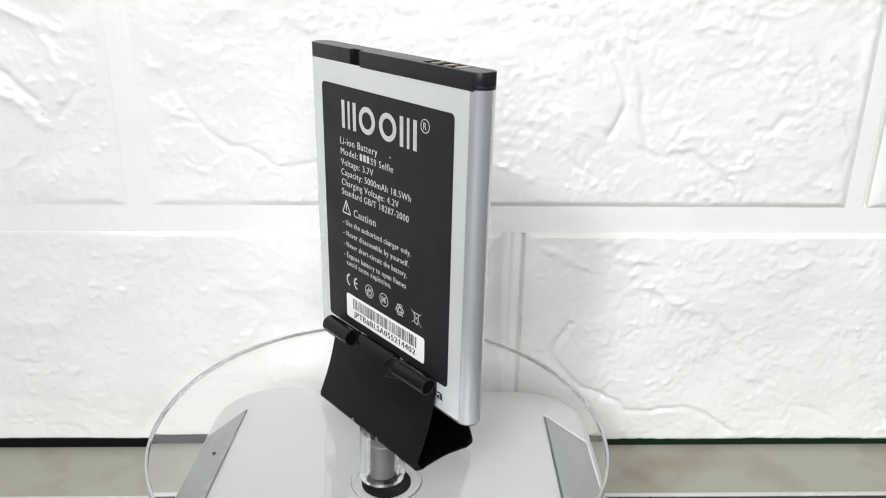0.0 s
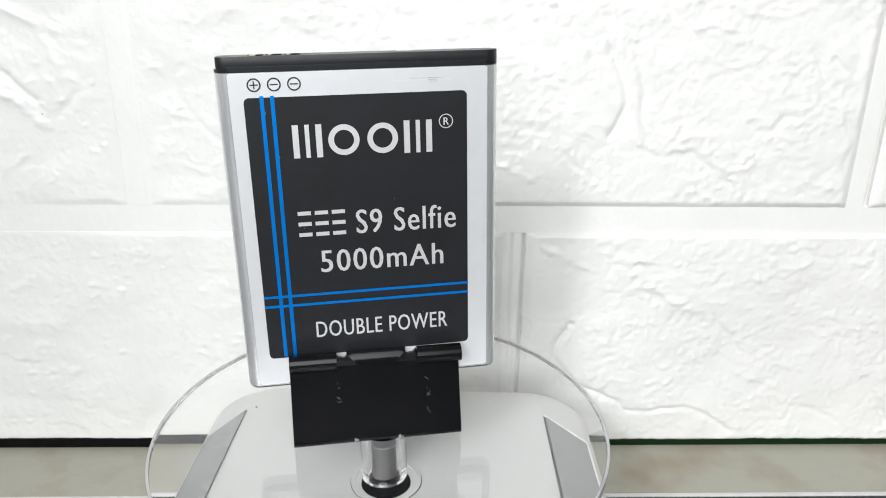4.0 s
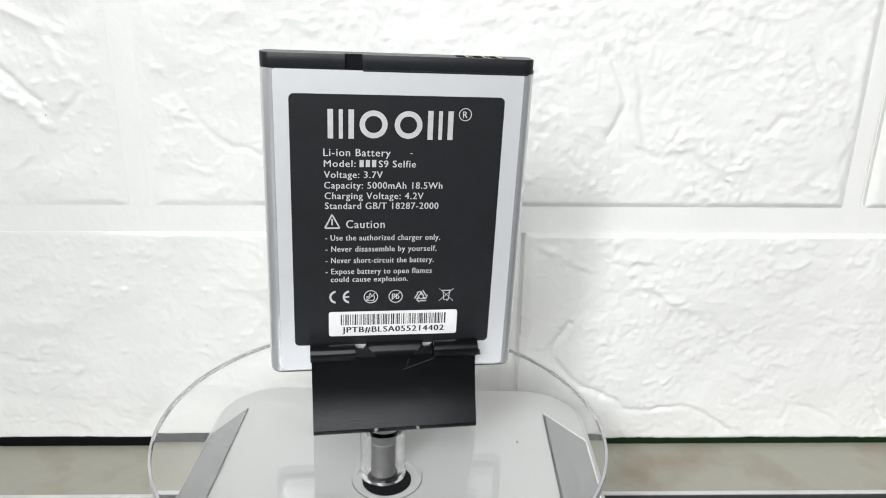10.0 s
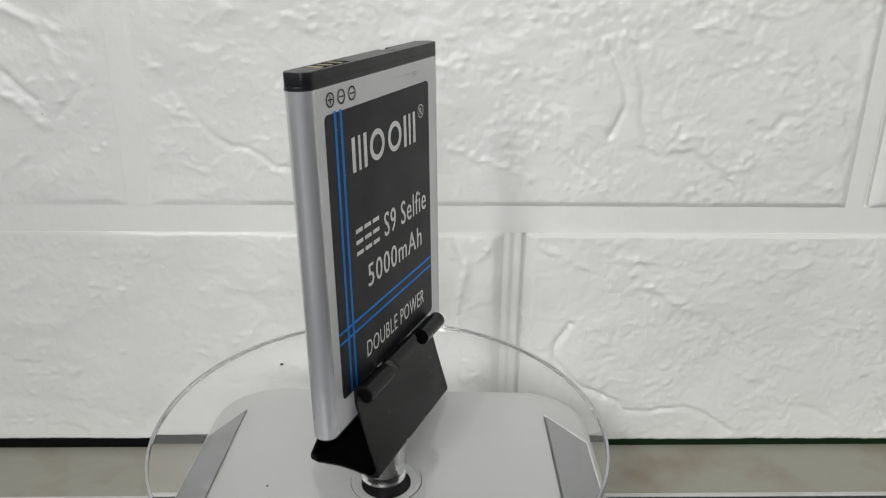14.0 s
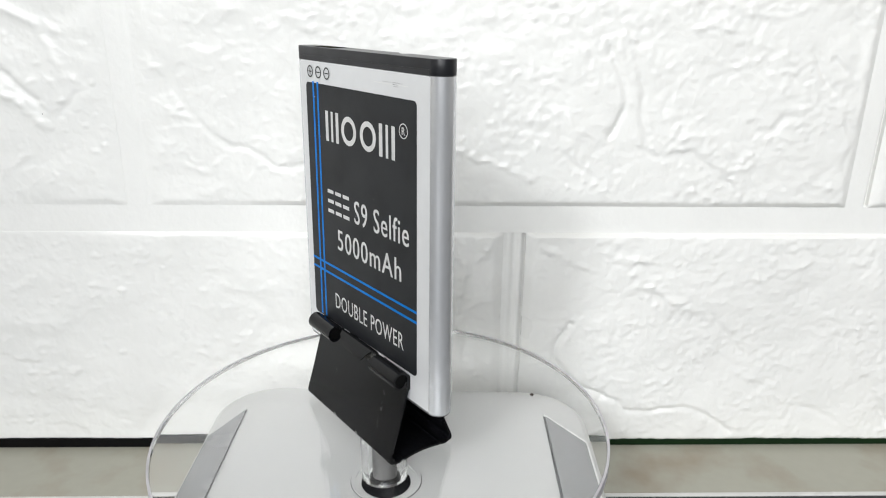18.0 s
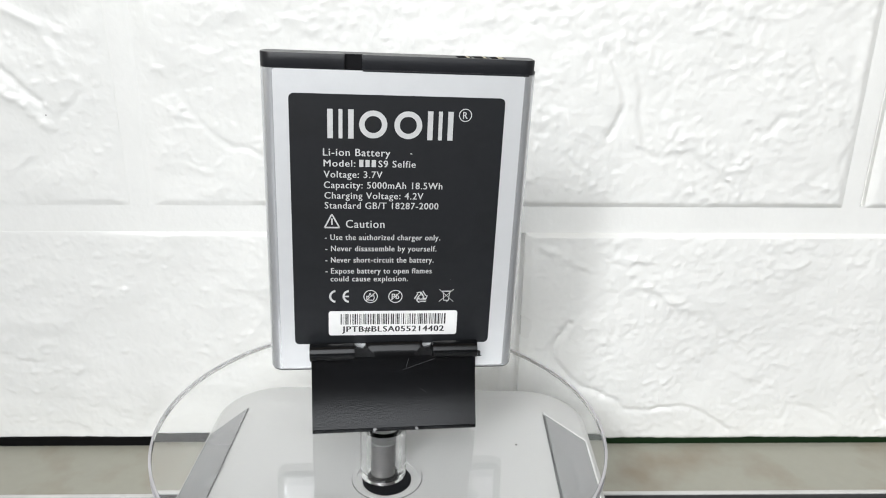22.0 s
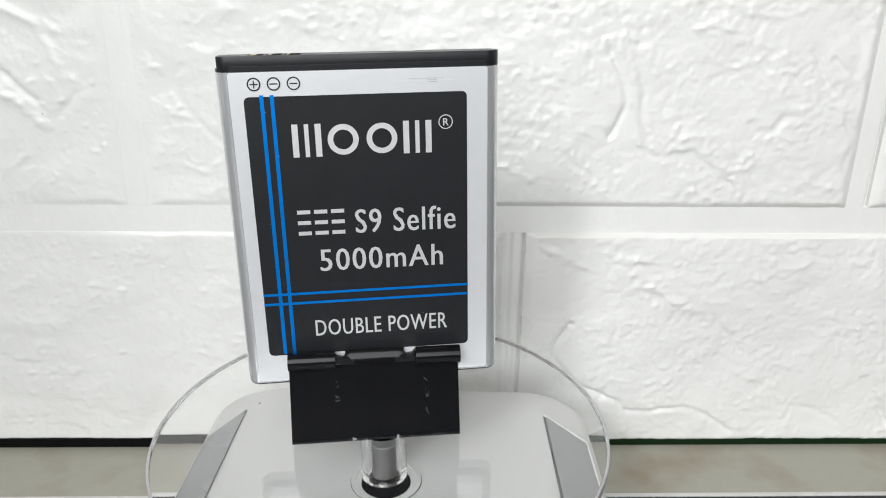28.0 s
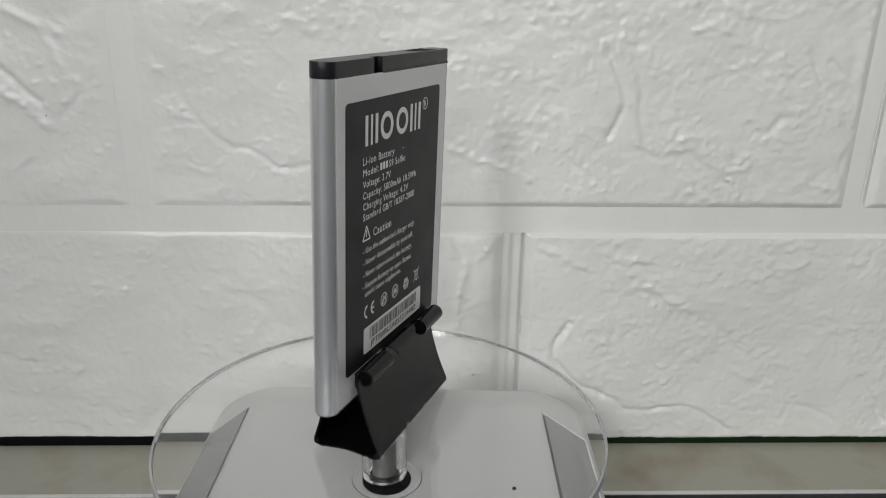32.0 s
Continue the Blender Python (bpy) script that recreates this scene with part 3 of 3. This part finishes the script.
    for face, x in ((-1, 21.62), (1, -21.62)):
        part("film_edge", on_face(slab(bar(x - 0.05, x + 0.05, BOTTOM + 0.6, CAPLINE - 0.1), -0.04, -0.02), face), GREYPRINT, thing)

    # front label
    front = part("front_label", on_face(slab(rounded(-19.36, 18.03, -20.9, 26.84, 0.9), -0.046, 0.0), -1), STICKER, thing, "black label with blue lines and silver words")
    for x in (-16.0, -14.3):
        mark(front, bar(x - 0.32, x + 0.32, -20.6, 27.1), -1, BLUE, "blue_line", 0.02)
    for z in (-8.7, -10.55):
        mark(front, bar(-18.98, 18.5, z - 0.24, z + 0.24), -1, BLUE, "blue_line", 0.025)
    logo(front, -11.9, 12.6, 16.45, 22.1, -1)
    ring_mark(front, 14.72, 21.7, 1.25, 0.16, -1)
    lettering(front, "R", 14.28, 15.2, 21.05, 1.35, -1, 0.05)
    for k in range(3):    # a maker's sign: three stacks of plain bars
        x0 = -11.75 + k * 2.95
        for z in (2.4, 4.35, 6.3):
            mark(front, bar(x0, x0 + 2.3, z, z + 0.7), -1, name="logo_bar")
    lettering(front, "S9 Selfie", -1.7, 16.15, 2.4, 4.6, -1, 0.14, spread=1.1)
    lettering(front, "5000mAh", -8.4, 13.75, -4.5, 4.35, -1, 0.14, spread=1.12)
    lettering(front, "DOUBLE POWER", -10.1, 14.4, -17.3, 3.35, -1, 0.07, spread=1.08)
    for k, x in enumerate((-17.05, -13.82, -10.57)):    # polarity signs on the shell
        ring_mark(thing, x, 28.9, 1.12, 0.24, -1, DARKPRINT, "polarity_ring")
        mark(thing, bar(x - 0.65, x + 0.65, 28.8, 29.0), -1, DARKPRINT, "polarity_sign")
        if k == 0:
            mark(thing, bar(x - 0.1, x + 0.1, 28.25, 29.55), -1, DARKPRINT, "polarity_sign")
    for z in (28.55, 28.85, 29.15):
        mark(thing, bar(11.7 + 0.3 * (z < 28.7), 13.3, z - 0.04, z + 0.04), -1, GREYPRINT, "stamped_code")

    rd = random.Random(11)
    for k in range(8):    # dust on the front label
        x, z, r = rd.uniform(-17, 17), rd.uniform(-18, 25), rd.uniform(0.03, 0.07)
        mark(front, [(x + r * math.cos(q), z + r * math.sin(q)) for q in (0.3, 1.6, 2.9, 4.1, 5.3)], -1, name="dust_mark")
    mark(thing, bar(5.9, 16.0, 28.78, 28.86), -1, PAPER, "rub_mark", 0.012), mark(thing, bar(8.6, 14.5, 29.1, 29.15), -1, GREYPRINT, "rub_mark", 0.012)

    # rear label
    rear = part("rear_label", on_face(slab(rounded(-18.43, 19.03, -21.05, 26.85, 0.9), -0.046, 0.0), 1), STICKER, thing, "black label with silver instructions and icons")
    logo(rear, 12.6, -10.0, 19.2, 24.3, 1)
    ring_mark(rear, -11.75, 23.75, 1.15, 0.15, 1)
    lettering(rear, "R", -11.35, -12.15, 23.15, 1.25, 1, 0.05)
    lines = (("Li-ion Battery", 13.0, 1.28, 16.1, 1.4), ("Voltage: 3.7V", 12.92, 2.6, 12.15, 1.3),
             ("Capacity: 5000mAh 18.5Wh", 12.9, -8.27, 10.2, 1.3), ("Charging Voltage: 4.2V", 12.83, -4.87, 8.25, 1.3), ("Standard GB/T 18287-2000", 12.8, -7.7, 6.38, 1.3),
             ("Caution", 9.04, 2.05, 2.74, 1.6), ("- Use the authorized charger only.", 12.84, -8.3, 0.35, 1.15), ("- Never disassemble by yourself.", 12.8, -7.7, -1.85, 1.15),
             ("- Never short-circuit the battery.", 12.78, -7.26, -4.1, 1.15), ("- Expose battery to open flames", 12.8, -7.0, -6.3, 1.15), ("could cause explosion.", 11.88, -2.53, -7.9, 1.15))
    for text, x0, x1, base, h in lines:
        lettering(rear, text, x0, x1, base, h, 1, 0.06, spread=1.12)
    lettering(rear, "Model:", 12.92, 7.4, 14.15, 1.3, 1, 0.06, spread=1.12)
    for k in range(3):
        mark(rear, bar(6.0 - k * 1.1, 6.75 - k * 1.1, 14.15, 15.45), 1, name="logo_bar")
    lettering(rear, "S9 Selfie", 3.3, -3.3, 14.15, 1.3, 1, 0.06, spread=1.12)
    for a, b in (((12.9, 2.75), (11.6, 5.3)), ((11.6, 5.3), (10.25, 2.75)), ((10.25, 2.75), (12.9, 2.75)), ((11.6, 3.3), (11.6, 4.5))):
        mark(rear, stroke(*a, *b, 0.28), 1, name="warning_triangle")
    # conformity mark, three round signs and a crossed-out bin
    ring_mark(rear, 10.9, -11.0, 1.32, 0.4, 1, name="conformity_arc", a0=-82, a1=82), ring_mark(rear, 8.4, -11.0, 1.32, 0.4, 1, name="conformity_arc", a0=-82, a1=82)
    mark(rear, bar(8.5, 9.5, -11.15, -10.85), 1, name="conformity_bar")
    for x in (4.45, -0.25):
        ring_mark(rear, x, -11.05, 1.35, 0.17, 1, name="round_icon")
        mark(rear, stroke(x + 0.92, -11.95, x - 0.92, -10.15, 0.14), 1, name="icon_bar")
    flame = ((5.15, -11.75), (5.2, -10.9), (4.85, -11.2), (4.6, -10.3), (4.25, -11.05), (3.95, -10.5), (3.75, -11.3), (3.95, -11.85))
    for a, b in zip(flame, flame[1:] + flame[:1]):
        mark(rear, stroke(*a, *b, 0.17), 1, name="flame_icon")
    lettering(rear, "Pb", 0.42, -0.98, -11.6, 1.2, 1, 0.06, name="metal_sign")
    for k in range(3):    # three arrows round a triangle
        a, b = radians(120 * k + 90), radians(120 * k + 210)
        va, vb = Vector((-5.15 + 1.35 * math.cos(a), -11.2 + 1.35 * math.sin(a))), Vector((-5.15 + 1.35 * math.cos(b), -11.2 + 1.35 * math.sin(b)))
        out = ((va + vb) / 2 - Vector((-5.15, -11.2))).normalized()
        p, q = va.lerp(vb, 0.08), va.lerp(vb, 0.62)
        for w in (0.22, -0.22):
            mark(rear, stroke(*(p + out * w), *(q + out * w), 0.22), 1, name="loop_icon")
        for w in (0.5, -0.5):
            mark(rear, stroke(*(q + out * w), *va.lerp(vb, 0.85), 0.22), 1, name="loop_icon")
    for q in (stroke(-8.6, -12.2, -11.4, -9.6, 0.1), stroke(-8.6, -9.6, -11.4, -12.2, 0.1), bar(-10.85, -9.15, -10.12, -9.9), stroke(-9.35, -10.0, -9.55, -11.9, 0.16), stroke(-10.65, -10.0, -10.45, -11.9, 0.16), bar(-10.5, -9.5, -12.0, -11.85), bar(-10.3, -10.1, -12.25, -12.0)):
        mark(rear, q, 1, name="bin_icon")
    for k in range(4):    # dust on the rear label
        x, z, r = rd.uniform(-17, 17), rd.uniform(-18, 25), rd.uniform(0.03, 0.07)
        mark(rear, [(x + r * math.cos(q), z + r * math.sin(q)) for q in (0.3, 1.6, 2.9, 4.1, 5.3)], 1, name="dust_mark")
    mark(rear, bar(-2.6, -2.2, 16.6, 16.75), 1, name="dust_mark")
    part("barcode_label", on_face(slab(rounded(-12.06, 12.62, -19.2, -14.07, 0.5), 0.0, 0.05), 1), PAPER, rear, "white paper label with a barcode and serial letters")
    rng = random.Random(5)
    x = 10.1
    while x > -10.2:
        w = rng.choice((0.1, 0.14, 0.22, 0.3))
        part("barcode_bar", on_face(slab(bar(x - w, x, -16.9, -14.65), 0.05, 0.065), 1, True), DARKPRINT, rear)
        x -= w + rng.choice((0.1, 0.12, 0.2, 0.28))
    lettering(rear, "JPTB#BLSA055214402", 9.75, -9.85, -18.45, 1.25, 1, 0.12, DARKPRINT, depth=0.08, spread=1.12)
    lettering(thing, "a", -16.2, -17.7, -24.2, 2.2, 1, 0.2, DARKPRINT, depth=0.01)
    return thing


# ---- the binder clip ----
def sheet(path, x0, x1, t, nx=1):
    """Sheet metal of thickness t along a path of (y, z), from x0 to x1."""
    n = len(path)
    bm = bmesh.new()
    normals = []
    for i in range(n):
        a, b = path[max(0, i - 1)], path[min(n - 1, i + 1)]
        dy, dz = b[0] - a[0], b[1] - a[1]
        k = math.hypot(dy, dz)
        normals.append((-dz / k, dy / k))
    grid = []
    for s in range(nx + 1):
        x = x0 + (x1 - x0) * s / nx
        grid.append(([bm.verts.new(to_metres(x, p[0] + q[0] * t / 2, p[1] + q[1] * t / 2)) for p, q in zip(path, normals)],
                     [bm.verts.new(to_metres(x, p[0] - q[0] * t / 2, p[1] - q[1] * t / 2)) for p, q in zip(path, normals)]))
    for (a, b), (c, d) in zip(grid, grid[1:]):
        for i in range(n - 1):
            bm.faces.new((a[i], a[i + 1], c[i + 1], c[i])), bm.faces.new((b[i + 1], b[i], d[i], d[i + 1]))
        for i in (0, n - 1):
            bm.faces.new((a[i], c[i], d[i], b[i]))
    for a, b in (grid[0], grid[-1]):
        for i in range(n - 1):
            bm.faces.new((a[i], b[i], b[i + 1], a[i + 1]))
    bmesh.ops.recalc_face_normals(bm, faces=bm.faces)
    return bm


def binder_clip():
    thing = new("binder_clip")
    tagged(thing, "black enamelled steel binder clip without handles, standing on the clear disc", "binder clip")
    JAW, JAWZ, FOOT, FOOTZ = 2.75, -23.6, 7.0, -38.15
    # spine: a shallow arch between two rounded folds
    fold = 1.7
    spine = []
    for side in (-1, 1):
        arc = []
        for i in range(7):
            a = radians(-20 - 110 * i / 6)
            arc.append((FOOT - fold + fold * math.cos(a), FOOTZ + fold + fold * math.sin(a)))
        pts = [(side * y, z) for y, z in arc]
        if side < 0:
            spine += pts + [(-4.0, FOOTZ + 0.22), (-2, FOOTZ + 0.5), (0, FOOTZ + 0.62), (2, FOOTZ + 0.5), (4.0, FOOTZ + 0.22)]
        else:
            spine += pts[::-1]
    part("spine", sheet(spine, -16, 16, 0.4), CLIP, thing, smooth=True)
    for side in (-1, 1):
        a = radians(-20)
        y0, z0 = FOOT - fold + fold * math.cos(a), FOOTZ + fold + fold * math.sin(a)
        hollow = 0.5 if side > 0 else 0.12
        path = [(side * (y0 + (JAW - y0) * k / 8 - hollow * math.sin(math.pi * k / 8)), z0 + (JAWZ - z0) * k / 8) for k in range(9)]
        panel = part("side_panel", sheet(path, -16, 16, 0.4), CLIP, thing, smooth=True)
        # curled edge: two tubes that held the handles and a short tab between them
        for x0, x1 in ((-15.9, -7.3), (7.7, 16.1)):
            curl = [(side * JAW, JAWZ)]
            for i in range(21):
                b = radians(200 - 640 * i / 36)
                r = 1.5 - 0.42 * max(0.0, i / 36 - 0.45) / 0.1 if i < 20 else 1.08 - 0.6 * (i - 20) / 16
                curl.append((side * (JAW + 1.55 + r * math.cos(b)), JAWZ + 2.0 + r * math.sin(b)))
            part("curl", sheet(curl, x0, x1, 0.38), CLIP, panel, smooth=True)
            bore = move(disc(1.2, x0 + 0.12, x1 - 0.12, 20), Matrix.Translation(to_metres(0, side * (JAW + 1.55), JAWZ + 2.0)) @ Matrix(((0, 0, 1, 0), (0, 1, 0, 0), (1, 0, 0, 0), (0, 0, 0, 1))))
            part("curl_bore", bore, SLOT, panel)
        # the lip between the tubes, with a small notch beside the tab
        lip = [(-15.8, -0.3), (16.0, -0.3), (16.0, 2.5), (8.2, 2.5), (8.2, 2.7), (7.8, 2.7), (7.2, 1.95), (6.1, 1.7), (5.3, 2.7), (-5.0, 2.7), (-5.8, 1.7), (-6.9, 1.95), (-7.5, 2.7), (-8, 2.7), (-8, 2.5), (-15.8, 2.5)]
        part("lip", slab([(x, JAWZ + z) for x, z in lip], side * 2.31, side * (JAW + 0.12), "y"), CLIP, panel)
        tab = [(side * (JAW + y), JAWZ + z) for y, z in ((0, 0), (-0.1, 1.4), (0.05, 2.6), (0.5, 3.2), (1.1, 3.35), (1.65, 2.95), (2.0, 2.1), (2.2, 1.0))]
        bm = sheet(tab, -5.4, 5.6, 0.38, 12)
        for v in bm.verts:
            if abs(v.co.y) / MM > JAW + 0.8:
                v.co.x *= 1 - 0.4 * min(1, max(0.0, (3.4 + JAWZ - v.co.z / MM) / 2.4))
        part("tab", bm, CLIP, panel, smooth=True)
        lean = math.degrees(math.atan2(y0 - JAW, JAWZ - z0))
        lying = Matrix(((0, 0, 1, 0), (0, 1, 0, 0), (1, 0, 0, 0), (0, 0, 0, 1)))
        roll = move(disc(0.6, -16, 16, 24), Matrix.Translation(to_metres(0, side * (y0 - 0.42), z0 - 0.42)) @ lying)
        part("bottom_roll", roll, CLIP, panel, smooth=True)
        # scratches: two long ones on the rear, rubbed dabs on the front
        rs = random.Random(8)
        lines = [(-1.6, 10.7, -8.0, 12.8, 0.06), (-2.8, 12.9, -2.3, 11.2, 0.05), (-6.3, 6.2, -5.1, 7.0, 0.05)] if side > 0 else [
            (xx + rs.uniform(-0.4, 0.4), up, xx + rs.uniform(-0.6, 0.6), up + rs.uniform(0.15, 0.7), rs.uniform(0.06, 0.16))
            for xx, low_up, high_up, count in ((-7.3, 6.5, 10.5, 6), (9.8, 3.0, 10.5, 9)) for up in [rs.uniform(low_up, high_up) for _ in range(count)]]
        for xa, ua, xb, ub, wide in lines:
            bm = slab(stroke(xa, ua, xb, ub, wide), -0.01, 0.012, "y")
            for v in bm.verts:
                kk = v.co.z / MM / (JAWZ - z0)
                v.co.y += side * (y0 + (JAW - y0) * kk - hollow * math.sin(math.pi * min(1, kk)) + 0.21) * MM
                v.co.z += z0 * MM
            part("scratch", bm, FAINT, panel)
        for x in (-4.3, 4.0):
            rr = random.Random(int(x * 10) + side)
            blot = [(x + 0.42 * rr.uniform(0.4, 1.3) * math.cos(radians(a)), 0.5 * rr.uniform(0.4, 1.3) * math.sin(radians(a))) for a in range(0, 360, 30)]
            bm = slab(blot, -0.02, 0.02, "y")
            move(bm, pose(0, side * (y0 + 0.19) * MM, (z0 - 0.3) * MM, side * lean, 0, 0))
            part("scuff", bm, SCUFF, panel)
    return thing


# ---- the turntable ----
BASE = pose(0.25 * MM, -2.17 * MM, 0, 0, 0, -5.11)
LEAN, SWAY = pose(-0.29 * MM, -1.06 * MM, 0, 0.25, 0.21, 0), pose(0, 0, 0, 0.9, -1.1, 0)    # the disc leans a little on its hub, and sways as it turns
BASE_TOP = -52.8 + LIFT
DISC_TOP = -38.75 + LIFT


def turntable():
    thing = new("display_turntable")
    thing.matrix_world = BASE
    tagged(thing, "small white solar display turntable with a clear acrylic disc", "turntable")
    outline = rounded(-42.0, 45.2, -40, 36.3, 14, 10)
    bm = slab(outline, 0, BASE_TOP, bevel=1.6)
    part("housing", bm, WHITEPLASTIC, thing, "glossy white plastic housing", smooth=True)
    for pts in (((-35.1, 24.8), (-41.0, 13.7), (-41.0, -20.2), (-35.1, -31.6)), ((35.2, 24.5), (35.2, -31.2), (43.6, -20.2), (43.6, 13.4))):
        if pts[0][0] > 0:    # pale lip along two sides of the cell
            lip = ((35.25, 24.8), (35.4, 24.0), (43.4, 13.2), (43.4, -20.0), (43.8, -20.2), (43.8, 13.55))
            part("panel_lip", slab(lip, BASE_TOP - 0.5, BASE_TOP + 0.65, bevel=0.08), SILLEDGE, thing, "thin pale lip beside the cell")
        rim = part("panel_rim", slab(pts, BASE_TOP - 0.4, BASE_TOP + 0.2), SOLAREDGE, thing)
        cx, cy = sum(p[0] for p in pts) / 4, sum(p[1] for p in pts) / 4
        part("solar_panel", slab([(cx + 0.15 + (x - cx) * 0.93, cy + (y - cy) * 0.985) for x, y in pts], BASE_TOP - 0.6, BASE_TOP + 0.55), SOLAR, rim, "flat grey solar cell")
    for x, y, r in ((11.8, 6.8, 0.07), (14.7, 14.9, 0.1), (19.3, 15.6, 0.11)):
        part("dust_mark", disc(r, BASE_TOP - 0.1, BASE_TOP + 0.04, 7, cx=x, cy=y), CRUMB, thing)
    part("collar", ring(6.3, 7.2, BASE_TOP - 0.5, BASE_TOP + 0.3), WHITEPLASTIC, thing, smooth=True)
    part("collar_line", ring(7.2, 7.32, BASE_TOP - 0.5, BASE_TOP + 0.06), SOLAREDGE, thing)
    part("bearing", disc(5.05, BASE_TOP - 0.5, BASE_TOP + 0.12, bevel=0.05, cy=-0.7), HUBNOTCHBLACK, thing, "black rubber bearing", smooth=True)
    platter = part("platter", disc(44.2, -1.35, 0.75, 180, bevel=0.05), ACRYLIC, thing, "clear acrylic disc with a sawn pale rim")
    platter.location = (0, 0, (DISC_TOP - 0.75) * MM)
    low = BASE_TOP + 0.75 - (DISC_TOP - 0.75)
    part("rim", ring(44.22, 44.68, -1.25, 0.7, 180), RIM, platter, "sawn translucent edge of the disc", smooth=True)
    part("hub", ring(3.3, 4.7, low, -1.4, 48), ACRYLIC, platter, "clear acrylic hub", smooth=True)
    part("shaft", disc(2.5, low + 0.6, -4.6, 32), STEEL, platter, "steel shaft inside the hub", smooth=True)
    part("shaft_cap", disc(2.55, -4.6, -4.2, 32, bevel=0.08), SCUFF, platter, "bare steel end of the shaft", smooth=True)
    for o in (platter, *platter.children):
        o.visible_shadow = o.name.startswith("shaft")
    return platter


def speck(x, y, r):
    bm = bmesh.new()
    bmesh.ops.create_icosphere(bm, subdivisions=2, radius=r * MM)
    for v in bm.verts:
        v.co *= 1 + 0.35 * noise.noise(v.co * 3000)
        v.co.z *= 0.6
    move(bm, Matrix.Translation(to_metres(x, y, 0.5 * r)))
    ob = new("dust_speck", mesh_of(bm, "dust_speck", CRUMB, True))
    return tagged(ob, "tiny dark crumb lying on the clear disc", "crumb", "crumbs on the disc")


phone_battery = battery()
clip = binder_clip()
platter = turntable()
specks = [speck(10.4, 31.0, 0.38), speck(-25.4, 9.9, 0.2)]

# ---- turning ----
RATE = 30.268    # degrees a second, clockwise seen from above
UNEVEN = ((0, -1.85), (2.4, -1.9), (3.4, -1.25), (6, -1.25), (8.6, -0.88), (12, -0.92), (14.4, -0.9), (17.8, -0.58), (20.4, -0.5), (22.4, 0.4), (24, 0.3), (28, 2.2), (30, 2.85), (32, 3.64))
HELD = pose(-2.56 * MM, -0.74 * MM, LIFT * MM, -0.92, 0, 0) @ pose(0, 0, 0, 0, -1.64, 0)
CLIPPED = pose(-2.18 * MM, -1.2 * MM, LIFT * MM, 0.5, -0.69, 0)


def turn(t):
    return -RATE * (t - 28) + float(np.interp(t, [a for a, b in UNEVEN], [b for a, b in UNEVEN]))


def motions():
    times = [k * 0.5 for k in range(65)]
    for ob, held in ((phone_battery, HELD), (clip, CLIPPED)):
        walk(ob, [(t, pose(0, 0, 0, 0, 0, turn(t)) @ held) for t in times])
    for ob in specks:
        walk(ob, [(t, pose(0, 0, DISC_TOP * MM) @ LEAN @ pose(0, 0, 0, 0, 0, turn(t)) @ SWAY) for t in times])
    to_base = BASE.inverted()
    walk(platter, [(t, to_base @ pose(0, 0, (DISC_TOP - 0.75) * MM) @ LEAN @ pose(0, 0, 0, 0, 0, turn(t)) @ SWAY) for t in times])


motions()
